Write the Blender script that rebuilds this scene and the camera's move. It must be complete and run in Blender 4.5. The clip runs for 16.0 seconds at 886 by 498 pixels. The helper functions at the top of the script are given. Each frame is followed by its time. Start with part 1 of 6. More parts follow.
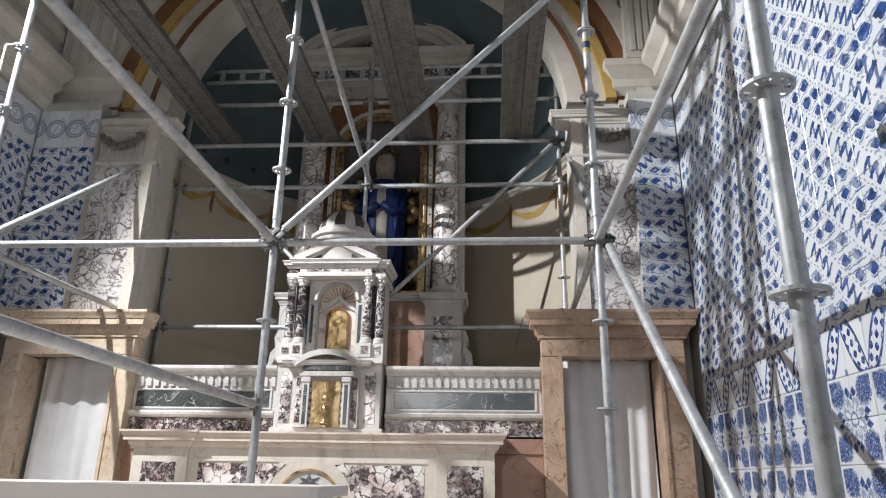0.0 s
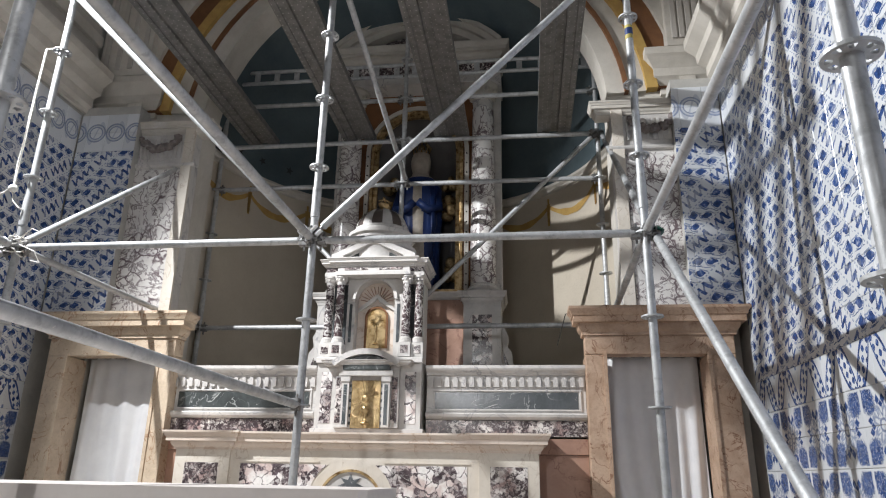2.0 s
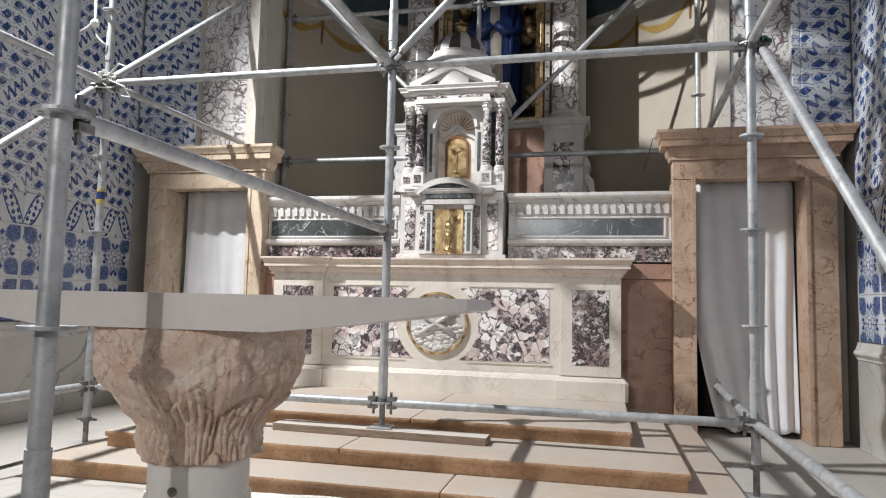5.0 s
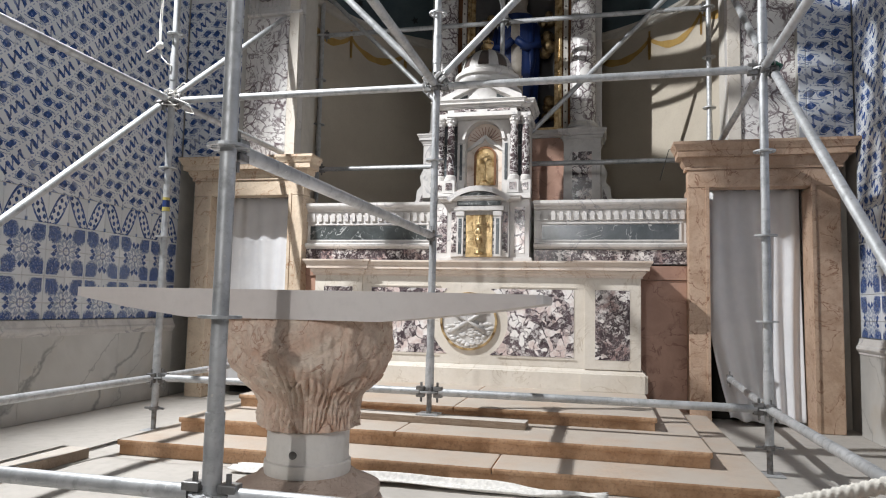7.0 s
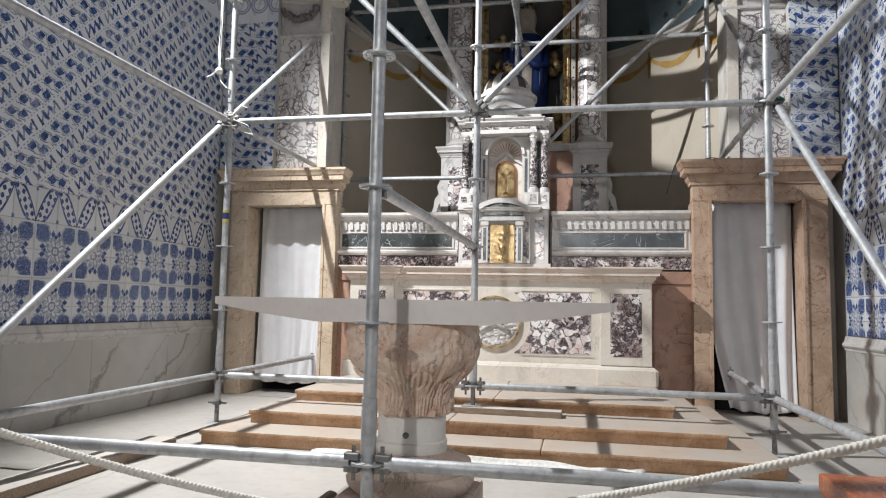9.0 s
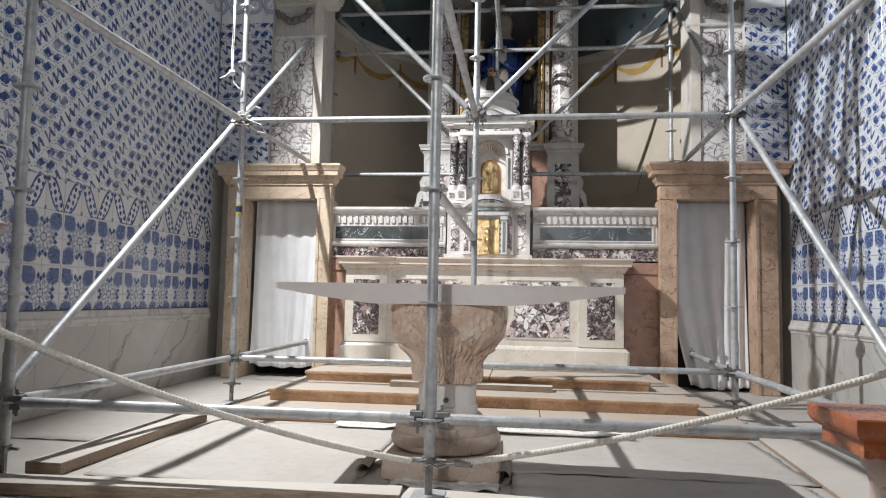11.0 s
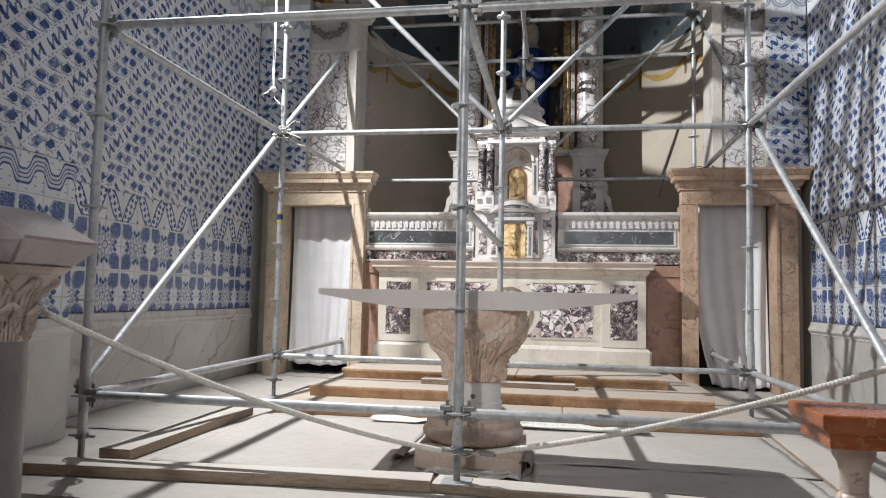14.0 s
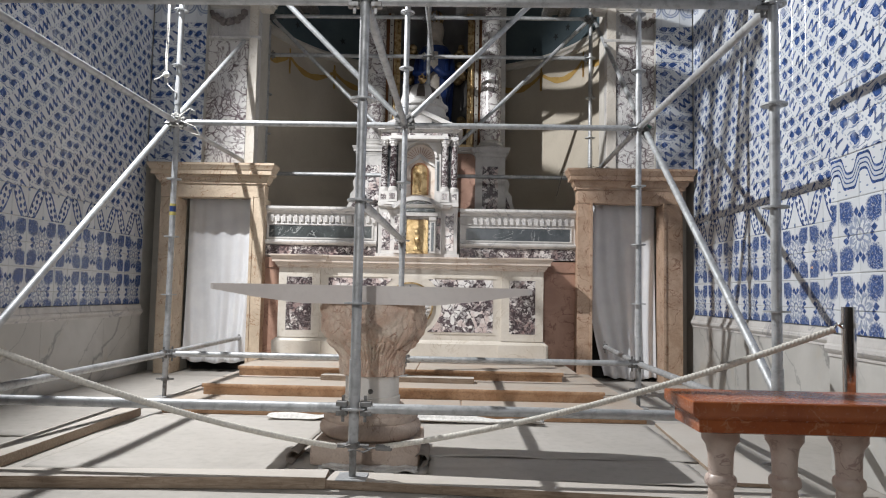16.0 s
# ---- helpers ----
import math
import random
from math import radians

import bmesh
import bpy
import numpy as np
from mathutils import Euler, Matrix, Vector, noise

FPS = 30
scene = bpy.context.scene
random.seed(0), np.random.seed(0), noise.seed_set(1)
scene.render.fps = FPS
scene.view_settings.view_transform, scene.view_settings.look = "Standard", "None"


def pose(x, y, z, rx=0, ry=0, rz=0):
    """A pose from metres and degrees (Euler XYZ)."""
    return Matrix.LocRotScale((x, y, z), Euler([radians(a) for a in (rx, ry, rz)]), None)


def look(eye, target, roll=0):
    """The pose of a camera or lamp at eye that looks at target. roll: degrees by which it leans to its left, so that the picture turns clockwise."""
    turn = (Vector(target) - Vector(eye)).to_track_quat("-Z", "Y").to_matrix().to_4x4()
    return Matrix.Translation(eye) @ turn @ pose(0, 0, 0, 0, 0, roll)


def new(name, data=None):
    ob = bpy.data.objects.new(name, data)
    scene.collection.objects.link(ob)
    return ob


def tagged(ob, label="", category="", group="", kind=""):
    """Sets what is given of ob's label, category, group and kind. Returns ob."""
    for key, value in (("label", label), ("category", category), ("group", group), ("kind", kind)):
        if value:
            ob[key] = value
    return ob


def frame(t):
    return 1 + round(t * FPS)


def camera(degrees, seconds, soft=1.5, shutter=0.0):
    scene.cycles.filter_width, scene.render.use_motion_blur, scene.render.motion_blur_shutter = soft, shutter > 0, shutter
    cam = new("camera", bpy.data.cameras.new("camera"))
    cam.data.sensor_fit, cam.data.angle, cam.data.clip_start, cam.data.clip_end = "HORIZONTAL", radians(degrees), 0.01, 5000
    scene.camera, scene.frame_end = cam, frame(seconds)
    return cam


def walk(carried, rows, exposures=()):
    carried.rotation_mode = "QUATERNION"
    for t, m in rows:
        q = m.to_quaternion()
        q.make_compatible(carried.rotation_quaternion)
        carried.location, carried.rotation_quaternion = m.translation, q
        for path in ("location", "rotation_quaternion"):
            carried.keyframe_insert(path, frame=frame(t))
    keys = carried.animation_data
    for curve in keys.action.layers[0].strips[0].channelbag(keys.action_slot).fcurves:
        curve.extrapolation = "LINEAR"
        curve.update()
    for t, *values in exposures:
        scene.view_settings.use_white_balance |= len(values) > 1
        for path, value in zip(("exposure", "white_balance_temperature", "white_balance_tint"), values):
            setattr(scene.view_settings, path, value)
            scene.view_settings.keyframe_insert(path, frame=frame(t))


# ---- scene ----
cam = camera(66.4, 16.0, soft=1.1)
METRES, EYE, TILT, LEAN, TURN = 2.924, 0.98, 0.0, 0.0, 4.2
ROWS = [
    (0.0, 0.0, 0.0, 0.0, -0.32, 18.75, -0.94),
    (0.5, -0.0006, 0.0, 0.0003, -0.17, 18.8, -0.98),
    (1.0, -0.0029, 0.0055, 0.0022, -0.12, 18.7, -0.99),
    (1.5, -0.0098, 0.0218, 0.0052, 0.47, 18.77, -0.94),
    (2.0, -0.0164, 0.0346, 0.002, 2.62, 18.71, -1.01),
    (2.5, -0.0237, 0.0491, -0.0076, 5.37, 16.27, -1.09),
    (3.0, -0.0293, 0.0633, -0.0168, 7.2, 10.08, -1.14),
    (3.5, -0.0313, 0.068, -0.0158, 8.2, 5.53, -1.3),
    (4.0, -0.0287, 0.0657, -0.0136, 8.65, 4.78, -1.28),
    (6.5, -0.0745, -0.0518, -0.0197, 9.06, 4.57, -1.32),
    (7.0, -0.1016, -0.1055, -0.0238, 9.0, 4.86, -1.29),
    (7.5, -0.154, -0.1471, -0.0259, 9.08, 4.49, -1.39),
    (8.0, -0.1986, -0.1934, -0.0232, 8.93, 4.79, -1.33),
    (8.5, -0.2142, -0.2475, -0.0201, 8.19, 4.59, -1.22),
    (9.0, -0.2329, -0.3066, -0.0167, 7.03, 4.81, -1.13),
    (11.5, -0.4038, -0.5271, -0.0351, 2.21, 4.12, -1.11),
    (12.0, -0.4316, -0.5615, -0.0337, 5.77, 4.18, -1.13),
    (12.5, -0.4095, -0.5878, -0.0232, 8.4, 4.09, -1.01),
    (13.0, -0.366, -0.6053, -0.0201, 8.52, 4.16, -1.01),
    (13.5, -0.3486, -0.6081, -0.0201, 7.35, 3.96, -1.16),
    (14.0, -0.3533, -0.6025, -0.0189, 5.05, 3.97, -1.17),
    (14.5, -0.3596, -0.5875, -0.0179, 2.09, 3.89, -1.16),
    (15.0, -0.3542, -0.5891, -0.0153, -0.55, 3.77, -1.12),
    (15.5, -0.3455, -0.5976, -0.0178, -2.41, 3.9, -1.08),
    (16.0, -0.3386, -0.603, -0.0203, -2.85, 3.77, -1.12),
]
walk(cam, [(t, pose(0, 0, EYE, TILT, LEAN, TURN) @ pose(METRES * x, METRES * y, METRES * z, 90 + pitch, roll, yaw)) for t, x, y, z, yaw, pitch, roll in ROWS],
     exposures=[(0.0, 0.04), (3.0, 0.0), (14.0, 0.0), (15.5, -0.13), (16.0, -0.14)])

# ---- plan: metres, x across the sanctuary, y towards the apse ----
WL, WR = -4.35, 1.67          # side walls
YF = 5.75                     # end wall with the apse arch
CA, CT, CR = -1.37, -1.32, -1.25   # axes of altar, tabernacle, retable
APX, APY, APR = -1.22, 6.02, 1.97   # apse centre and radius of its mouth
API = 2.16                    # radius of the apse behind the mouth
POST_X = (-3.345, -1.35, 0.655)
ROW_Y = (1.44, 3.93, 6.43)
LOW, TOP = 0.366, 2.366

# ---- light ----
world = bpy.data.worlds.new("world")
scene.world = world
world.use_nodes = True
world.node_tree.nodes["Background"].inputs[0].default_value = (0.8, 0.9, 1.0, 1)
world.node_tree.nodes["Background"].inputs[1].default_value = 0.012


def lamp(name, kind, energy, eye, target, size, colour=(1, 1, 1), angle=120, blend=0.4):
    d = bpy.data.lights.new(name, kind)
    d.energy, d.color = energy, colour
    if kind == "AREA":
        d.shape, d.size = "DISK", size
    else:
        d.shadow_soft_size = size
    if kind == "SPOT":
        d.spot_size, d.spot_blend = radians(angle), blend
    ob = new(name, d)
    ob.matrix_world = look(eye, target)
    return ob


lamp("work_light_side", "SPOT", 1900, (-4.1, 2.955, 5.29), (0.2, 3.9, 1.0), 0.035, (0.97, 0.985, 1.0), 100, 0.5)
lamp("nave_spot", "SPOT", 430, (-1.75, -4.6, 3.3), (-1.6, 3.5, 0.85), 0.05, (0.99, 0.98, 0.97), 31, 0.8)
# soft fill added to lift the foreground and dim walls; it stands for no lamp
lamp("nave_fill", "AREA", 48, (-1.6, -3.6, 3.4), (-1.5, 2.2, 1.2), 1.4, (0.96, 0.98, 1.0))

# ---- material tools ----
class N:
    """A value in a node tree, with arithmetic."""
    tree = None

    def __init__(self, s):
        self.s = s

    def _m(self, op, *others, clamp=False):
        n = N.tree.nodes.new("ShaderNodeMath")
        n.operation, n.use_clamp = op, clamp
        for i, v in enumerate((self, *others)):
            if isinstance(v, N):
                N.tree.links.new(v.s, n.inputs[i])
            else:
                n.inputs[i].default_value = v
        return N(n.outputs[0])

    def __add__(self, o): return self._m("ADD", o)
    def __radd__(self, o): return self._m("ADD", o)
    def __sub__(self, o): return self._m("SUBTRACT", o)
    def __rsub__(self, o): return (self * -1) + o
    def __mul__(self, o): return self._m("MULTIPLY", o)
    def __rmul__(self, o): return self._m("MULTIPLY", o)
    def __truediv__(self, o): return self._m("DIVIDE", o)
    def abs(self): return self._m("ABSOLUTE")
    def sin(self): return self._m("SINE")
    def sqrt(self): return self._m("SQRT")
    def fract(self): return self._m("FRACT")
    def floor(self): return self._m("FLOOR")
    def min(self, o): return self._m("MINIMUM", o)
    def max(self, o): return self._m("MAXIMUM", o)
    def pow(self, o): return self._m("POWER", o)
    def atan2(self, o): return self._m("ARCTAN2", o)
    def ping(self, o): return self._m("PINGPONG", o)

    def step(self, lo, hi):
        """0 below lo, 1 above hi (or the reverse)."""
        n = N.tree.nodes.new("ShaderNodeMapRange")
        n.interpolation_type = "SMOOTHSTEP"
        a, b, c, d = (lo, hi, 0, 1) if lo < hi else (hi, lo, 1, 0)
        for i, v in zip((1, 2, 3, 4), (a, b, c, d)):
            n.inputs[i].default_value = v
        N.tree.links.new(self.s, n.inputs[0])
        return N(n.outputs[0])


class Mat:
    def __init__(self, name, rough=0.5, metal=0.0, spec=0.5):
        self.mat = bpy.data.materials.new(name)
        self.mat.use_nodes = True
        self.t = self.mat.node_tree
        self.b = self.t.nodes["Principled BSDF"]
        self.b.inputs["Roughness"].default_value = rough
        self.b.inputs["Metallic"].default_value = metal
        self.b.inputs["Specular IOR Level"].default_value = spec
        N.tree = self.t
        self._pos = None

    def pos(self):
        if self._pos is None:
            self._pos = self.t.nodes.new("ShaderNodeNewGeometry").outputs["Position"]
        return self._pos

    def xyz(self):
        n = self.t.nodes.new("ShaderNodeSeparateXYZ")
        self.t.links.new(self.pos(), n.inputs[0])
        return [N(o) for o in n.outputs]

    def scaled(self, s):
        n = self.t.nodes.new("ShaderNodeVectorMath")
        n.operation = "MULTIPLY"
        self.t.links.new(self.pos(), n.inputs[0])
        n.inputs[1].default_value = s if isinstance(s, tuple) else (s, s, s)
        return n.outputs[0]

    def noise(self, scale, detail=4, rough=0.6, distort=0.0, stretch=(1, 1, 1)):
        n = self.t.nodes.new("ShaderNodeTexNoise")
        n.inputs["Scale"].default_value, n.inputs["Detail"].default_value = scale, detail
        n.inputs["Roughness"].default_value, n.inputs["Distortion"].default_value = rough, distort
        self.t.links.new(self.scaled(stretch), n.inputs["Vector"])
        return N(n.outputs[0])

    def voro(self, scale, feature="DISTANCE_TO_EDGE", warp=0.0, out="Distance", rnd=1.0):
        n = self.t.nodes.new("ShaderNodeTexVoronoi")
        n.feature = feature
        n.inputs["Scale"].default_value = scale
        n.inputs["Randomness"].default_value = rnd
        src = self.pos()
        if warp:
            w = self.t.nodes.new("ShaderNodeTexNoise")
            w.inputs["Scale"].default_value, w.inputs["Detail"].default_value = scale * 0.8, 3
            self.t.links.new(src, w.inputs["Vector"])
            v = self.t.nodes.new("ShaderNodeVectorMath")
            v.operation = "MULTIPLY_ADD"
            self.t.links.new(w.outputs["Color"], v.inputs[0])
            v.inputs[1].default_value = (warp,) * 3
            self.t.links.new(src, v.inputs[2])
            src = v.outputs[0]
        self.t.links.new(src, n.inputs["Vector"])
        o = n.outputs[out]
        if out == "Color":
            s = self.t.nodes.new("ShaderNodeSeparateColor")
            self.t.links.new(o, s.inputs[0])
            return N(s.outputs[0])
        return N(o)

    def rand(self):
        return N(self.t.nodes.new("ShaderNodeObjectInfo").outputs["Random"])

    def col(self, c):
        if isinstance(c, tuple):
            n = self.t.nodes.new("ShaderNodeRGB")
            n.outputs[0].default_value = (*c, 1)
            return n.outputs[0]
        return c

    def mix(self, f, a, b, mode="MIX"):
        n = self.t.nodes.new("ShaderNodeMix")
        n.data_type, n.blend_type = "RGBA", mode
        if isinstance(f, N):
            self.t.links.new(f.s, n.inputs[0])
        else:
            n.inputs[0].default_value = f
        self.t.links.new(self.col(a), n.inputs[6])
        self.t.links.new(self.col(b), n.inputs[7])
        return n.outputs[2]

    def base(self, c):
        self.t.links.new(self.col(c), self.b.inputs["Base Color"])
        return self

    def rough(self, n):
        self.t.links.new(n.s, self.b.inputs["Roughness"])
        return self

    def bump(self, h, dist=0.002, strength=1.0):
        n = self.t.nodes.new("ShaderNodeBump")
        n.inputs["Distance"].default_value, n.inputs["Strength"].default_value = dist, strength
        self.t.links.new(h.s, n.inputs["Height"])
        self.t.links.new(n.outputs[0], self.b.inputs["Normal"])
        return self

    def done(self):
        return self.mat


# ---- materials ----
def stone(name, light, dark, vein=None, scale=3.0, vscale=2.2, vwidth=0.03, rough=0.4, bump=0.001, stain=0.5):
    m = Mat(name, rough)
    n1, n2 = m.noise(scale, 6, 0.65, 0.6), m.noise(scale * 14, 3)
    c = m.mix(n1.step(0.3, 0.72), light, dark)
    c = m.mix((n2.step(0.45, 0.75)) * (0.25 * stain), c, tuple(v * 0.55 for v in dark))
    if vein:
        v = (m.noise(vscale, 5, 0.55, 1.2) - 0.5).abs().step(vwidth, 0.0)
        c = m.mix(v * m.noise(vscale * 1.7, 2).step(0.35, 0.65), c, vein)
    m.base(c).bump(n2 + n1 * 0.5, bump)
    m.rough(n2 * 0.25 + (rough - 0.1))
    return m.done()


def breccia(name, ground, frag, frag2, scale=14.0, fill=0.45, rough=0.25, vein=0.03):
    """Angular fragments of two sizes in a dark cement."""
    m = Mat(name, rough)
    big = m.noise(3.5, 4, 0.6, 0.8)
    masks = []
    for k in (1.0, 2.3):
        cell = m.voro(scale * k, "F1", 0.11 / k, "Color")
        edge = m.voro(scale * k, "DISTANCE_TO_EDGE", 0.11 / k)
        masks.append((cell + big * 1.3 - 0.65).step(1 - fill - 0.02, 1 - fill + 0.02) * edge.step(vein, vein * 2.2))
    dark = m.noise(14, 5)
    c = m.mix(dark.step(0.35, 0.7), ground, tuple(v * 0.4 for v in ground))
    tone = m.mix(m.noise(6, 5).step(0.42, 0.62), frag, frag2)
    c = m.mix(masks[1] * 0.85, c, m.mix(0.4, tone, ground))
    c = m.mix(masks[0] * (m.noise(40, 4).step(0.25, 0.5) * 0.3 + 0.7), c, tone)
    thin = (m.noise(12, 5, 0.65, 1.8) - 0.5).abs().step(0.014, 0.0)
    c = m.mix(thin * 0.6, c, frag)
    m.base(c).bump(m.noise(60, 2), 0.0004)
    return m.done()


def veined(name, ground, ground2, ink, scale=5.0, rough=0.25, dens=0.5):
    """White marble with a dark net of veins gathered in patches."""
    m = Mat(name, rough)
    patch = m.noise(2.6, 4, 0.6, 0.6)
    c = m.mix(m.noise(3, 5).step(0.35, 0.7), ground, ground2)
    net = m.voro(scale, "DISTANCE_TO_EDGE", 0.22).step(0.07, 0.015)
    net2 = m.voro(scale * 2.4, "DISTANCE_TO_EDGE", 0.1).step(0.08, 0.02)
    vein = (m.noise(4, 6, 0.6, 1.6) - 0.5).abs().step(0.035, 0.004)
    c = m.mix((net * patch.step(0.62 - dens * 0.4, 0.75 - dens * 0.4)).max(vein * 0.8), c, ink)
    c = m.mix(net2 * patch.step(0.66 - dens * 0.3, 0.8 - dens * 0.3) * 0.85, c, ink)
    m.base(c).bump(m.noise(60, 2), 0.0004)
    return m.done()


def plaster(name, light, dark, scale=1.6, rough=0.85):
    m = Mat(name, rough)
    n1, n2 = m.noise(scale, 6, 0.65, 0.3), m.noise(scale * 25, 4)
    c = m.mix(n1.step(0.3, 0.75), light, dark)
    c = m.mix(n2.step(0.5, 0.8) * 0.2, c, tuple(v * 0.6 for v in dark))
    m.base(c).bump(n2 + n1, 0.002)
    return m.done()


def gilding(name, rough=0.32, dark=(0.25, 0.15, 0.055)):
    m = Mat(name, rough, 1.0)
    n = m.noise(18, 5)
    m.base(m.mix(n.step(0.35, 0.75), (0.6, 0.45, 0.25), dark)).bump(n, 0.004)
    return m.done()


WHITE_MARBLE = stone("white_marble", (0.68, 0.655, 0.63), (0.5, 0.48, 0.46), (0.36, 0.35, 0.36), 2.5, 2.0, 0.02, 0.35)
def dado_marble():
    m = Mat("veined_dado_marble", 0.3)
    x, y, z = m.xyz()
    n1, n2 = m.noise(1.2, 6, 0.6, 0.4), m.noise(30, 3)
    c = m.mix(n1.step(0.3, 0.7), (0.6, 0.585, 0.555), (0.44, 0.43, 0.405))
    c = m.mix(m.noise(3, 4).step(0.55, 0.75) * 0.35, c, (0.5, 0.43, 0.33))
    for f, w, k in ((0.9, 0.045, 1.0), (1.7, 0.025, 0.7)):
        band = ((y - z * 0.95) * f + m.noise(1.6 * f, 5, 0.6) * 0.9).fract() - 0.5
        c = m.mix(band.abs().step(w, 0.0) * m.noise(1.3, 3).step(0.36, 0.5) * (0.75 * k), c, (0.2, 0.2, 0.195))
    m.base(c).bump(n2, 0.0005)
    return m.done()


DADO_MARBLE = dado_marble()
CREAM = stone("cream_marble", (0.72, 0.67, 0.6), (0.62, 0.56, 0.48), (0.52, 0.45, 0.37), 2.2, 3.0, 0.015, 0.3)
PINK_CREAM = stone("pink_cream_marble", (0.73, 0.64, 0.56), (0.64, 0.53, 0.45), (0.5, 0.36, 0.26), 3.0, 3.0, 0.02, 0.3)
DOOR_STONE = stone("pink_limestone", (0.57, 0.41, 0.3), (0.42, 0.28, 0.19), (0.24, 0.12, 0.07), 4.5, 5.0, 0.025, 0.5, 0.003, 1.0)
DOOR_PALE = stone("pale_limestone", (0.66, 0.54, 0.41), (0.52, 0.41, 0.3), (0.34, 0.19, 0.11), 4.5, 5.0, 0.025, 0.5, 0.003, 1.0)
STEP_STONE = stone("step_limestone", (0.66, 0.5, 0.36), (0.5, 0.34, 0.21), (0.34, 0.2, 0.12), 5.0, 4.0, 0.02, 0.55, 0.002, 1.0)
RED_STONE = stone("red_stone", (0.44, 0.27, 0.2), (0.33, 0.19, 0.14), (0.22, 0.11, 0.08), 4.0, 4.0, 0.03, 0.4, 0.001)
ROSSO = stone("red_marble", (0.5, 0.155, 0.058), (0.34, 0.09, 0.035), (0.55, 0.26, 0.14), 6.0, 6.0, 0.02, 0.22, 0.0006)
CAPITAL_STONE = stone("worn_pink_stone", (0.8, 0.68, 0.57), (0.68, 0.47, 0.36), (0.48, 0.29, 0.21), 7.0, 7.0, 0.02, 0.75, 0.005, 1.0)
SLAB_STONE = stone("pale_slab_stone", (0.76, 0.71, 0.68), (0.7, 0.64, 0.61), None, 2.0, 2.0, 0.02, 0.45, 0.0006, 0.4)
BASE_STONE = stone("worn_tan_stone", (0.64, 0.53, 0.45), (0.5, 0.39, 0.32), (0.36, 0.26, 0.2), 6.0, 6.0, 0.02, 0.75, 0.004, 1.0)
DARK_STONE = stone("dark_grey_green_marble", (0.12, 0.13, 0.14), (0.06, 0.07, 0.075), (0.5, 0.5, 0.5), 3.0, 4.5, 0.012, 0.2)
GREEN_STONE = stone("dark_grey_marble", (0.085, 0.095, 0.095), (0.045, 0.05, 0.05), (0.45, 0.46, 0.45), 5.0, 6.0, 0.014, 0.2)
GREY_COLUMN = stone("grey_column_marble", (0.27, 0.235, 0.235), (0.205, 0.175, 0.175), (0.25, 0.215, 0.21), 3.0, 2.0, 0.03, 0.3)
DRUM_STONE = stone("white_drum_stone", (0.8, 0.77, 0.73), (0.72, 0.69, 0.64), None, 3.0, 3.0, 0.02, 0.5)
FLOOR_SHEET = stone("protective_board", (0.5, 0.468, 0.43), (0.42, 0.392, 0.355), None, 1.2, 1.0, 0.02, 0.8, 0.001, 0.7)
BALUSTER = stone("pinkish_veined_marble", (0.74, 0.62, 0.55), (0.62, 0.49, 0.42), (0.44, 0.31, 0.27), 7.0, 6.0, 0.02, 0.3)
WEDGE = stone("pinkish_grey_marble", (0.52, 0.46, 0.445), (0.42, 0.36, 0.35), (0.36, 0.3, 0.295), 3.5, 3.0, 0.03, 0.35)
FELT = stone("grey_felt", (0.27, 0.23, 0.2), (0.2, 0.17, 0.145), None, 6.0, 1.0, 0.02, 0.95, 0.003)
BRECCIA = breccia("violet_breccia", (0.12, 0.09, 0.1), (0.84, 0.81, 0.79), (0.62, 0.5, 0.47), 13.0, 0.52, 0.2, 0.03)
BRECCIA_DARK = breccia("dark_breccia", (0.1, 0.075, 0.08), (0.74, 0.7, 0.67), (0.3, 0.21, 0.2), 24.0, 0.3, 0.22, 0.03)
COLUMN_BRECCIA = veined("dark_column_breccia", (0.05, 0.034, 0.038), (0.11, 0.072, 0.075), (0.72, 0.69, 0.67), 13.0, 0.25, 0.5)
BRECCIA_PALE = veined("veined_breccia", (0.78, 0.76, 0.74), (0.66, 0.63, 0.61), (0.16, 0.12, 0.13), 6.0, 0.22, 0.55)
PLASTER = plaster("beige_plaster", (0.56, 0.5, 0.41), (0.49, 0.43, 0.35))
WALL_PLASTER = plaster("pale_plaster", (0.52, 0.49, 0.45), (0.4, 0.37, 0.34))
STUCCO = plaster("white_stucco", (0.62, 0.585, 0.53), (0.48, 0.45, 0.4), 3.0)
DOME_BLUE = plaster("blue_dome_paint", (0.11, 0.145, 0.16), (0.065, 0.095, 0.11), 1.2)
OCHRE = plaster("ochre_paint", (0.5, 0.33, 0.1), (0.38, 0.22, 0.07), 6.0)
BROWN = plaster("brown_paint", (0.22, 0.1, 0.04), (0.15, 0.065, 0.03), 5.0)
STAR_PAINT = plaster("dark_star_paint", (0.035, 0.04, 0.045), (0.025, 0.03, 0.03), 6.0)
GOLD = gilding("gilding")
GOLD_DARK = gilding("old_gilding", 0.42, (0.2, 0.1, 0.02))


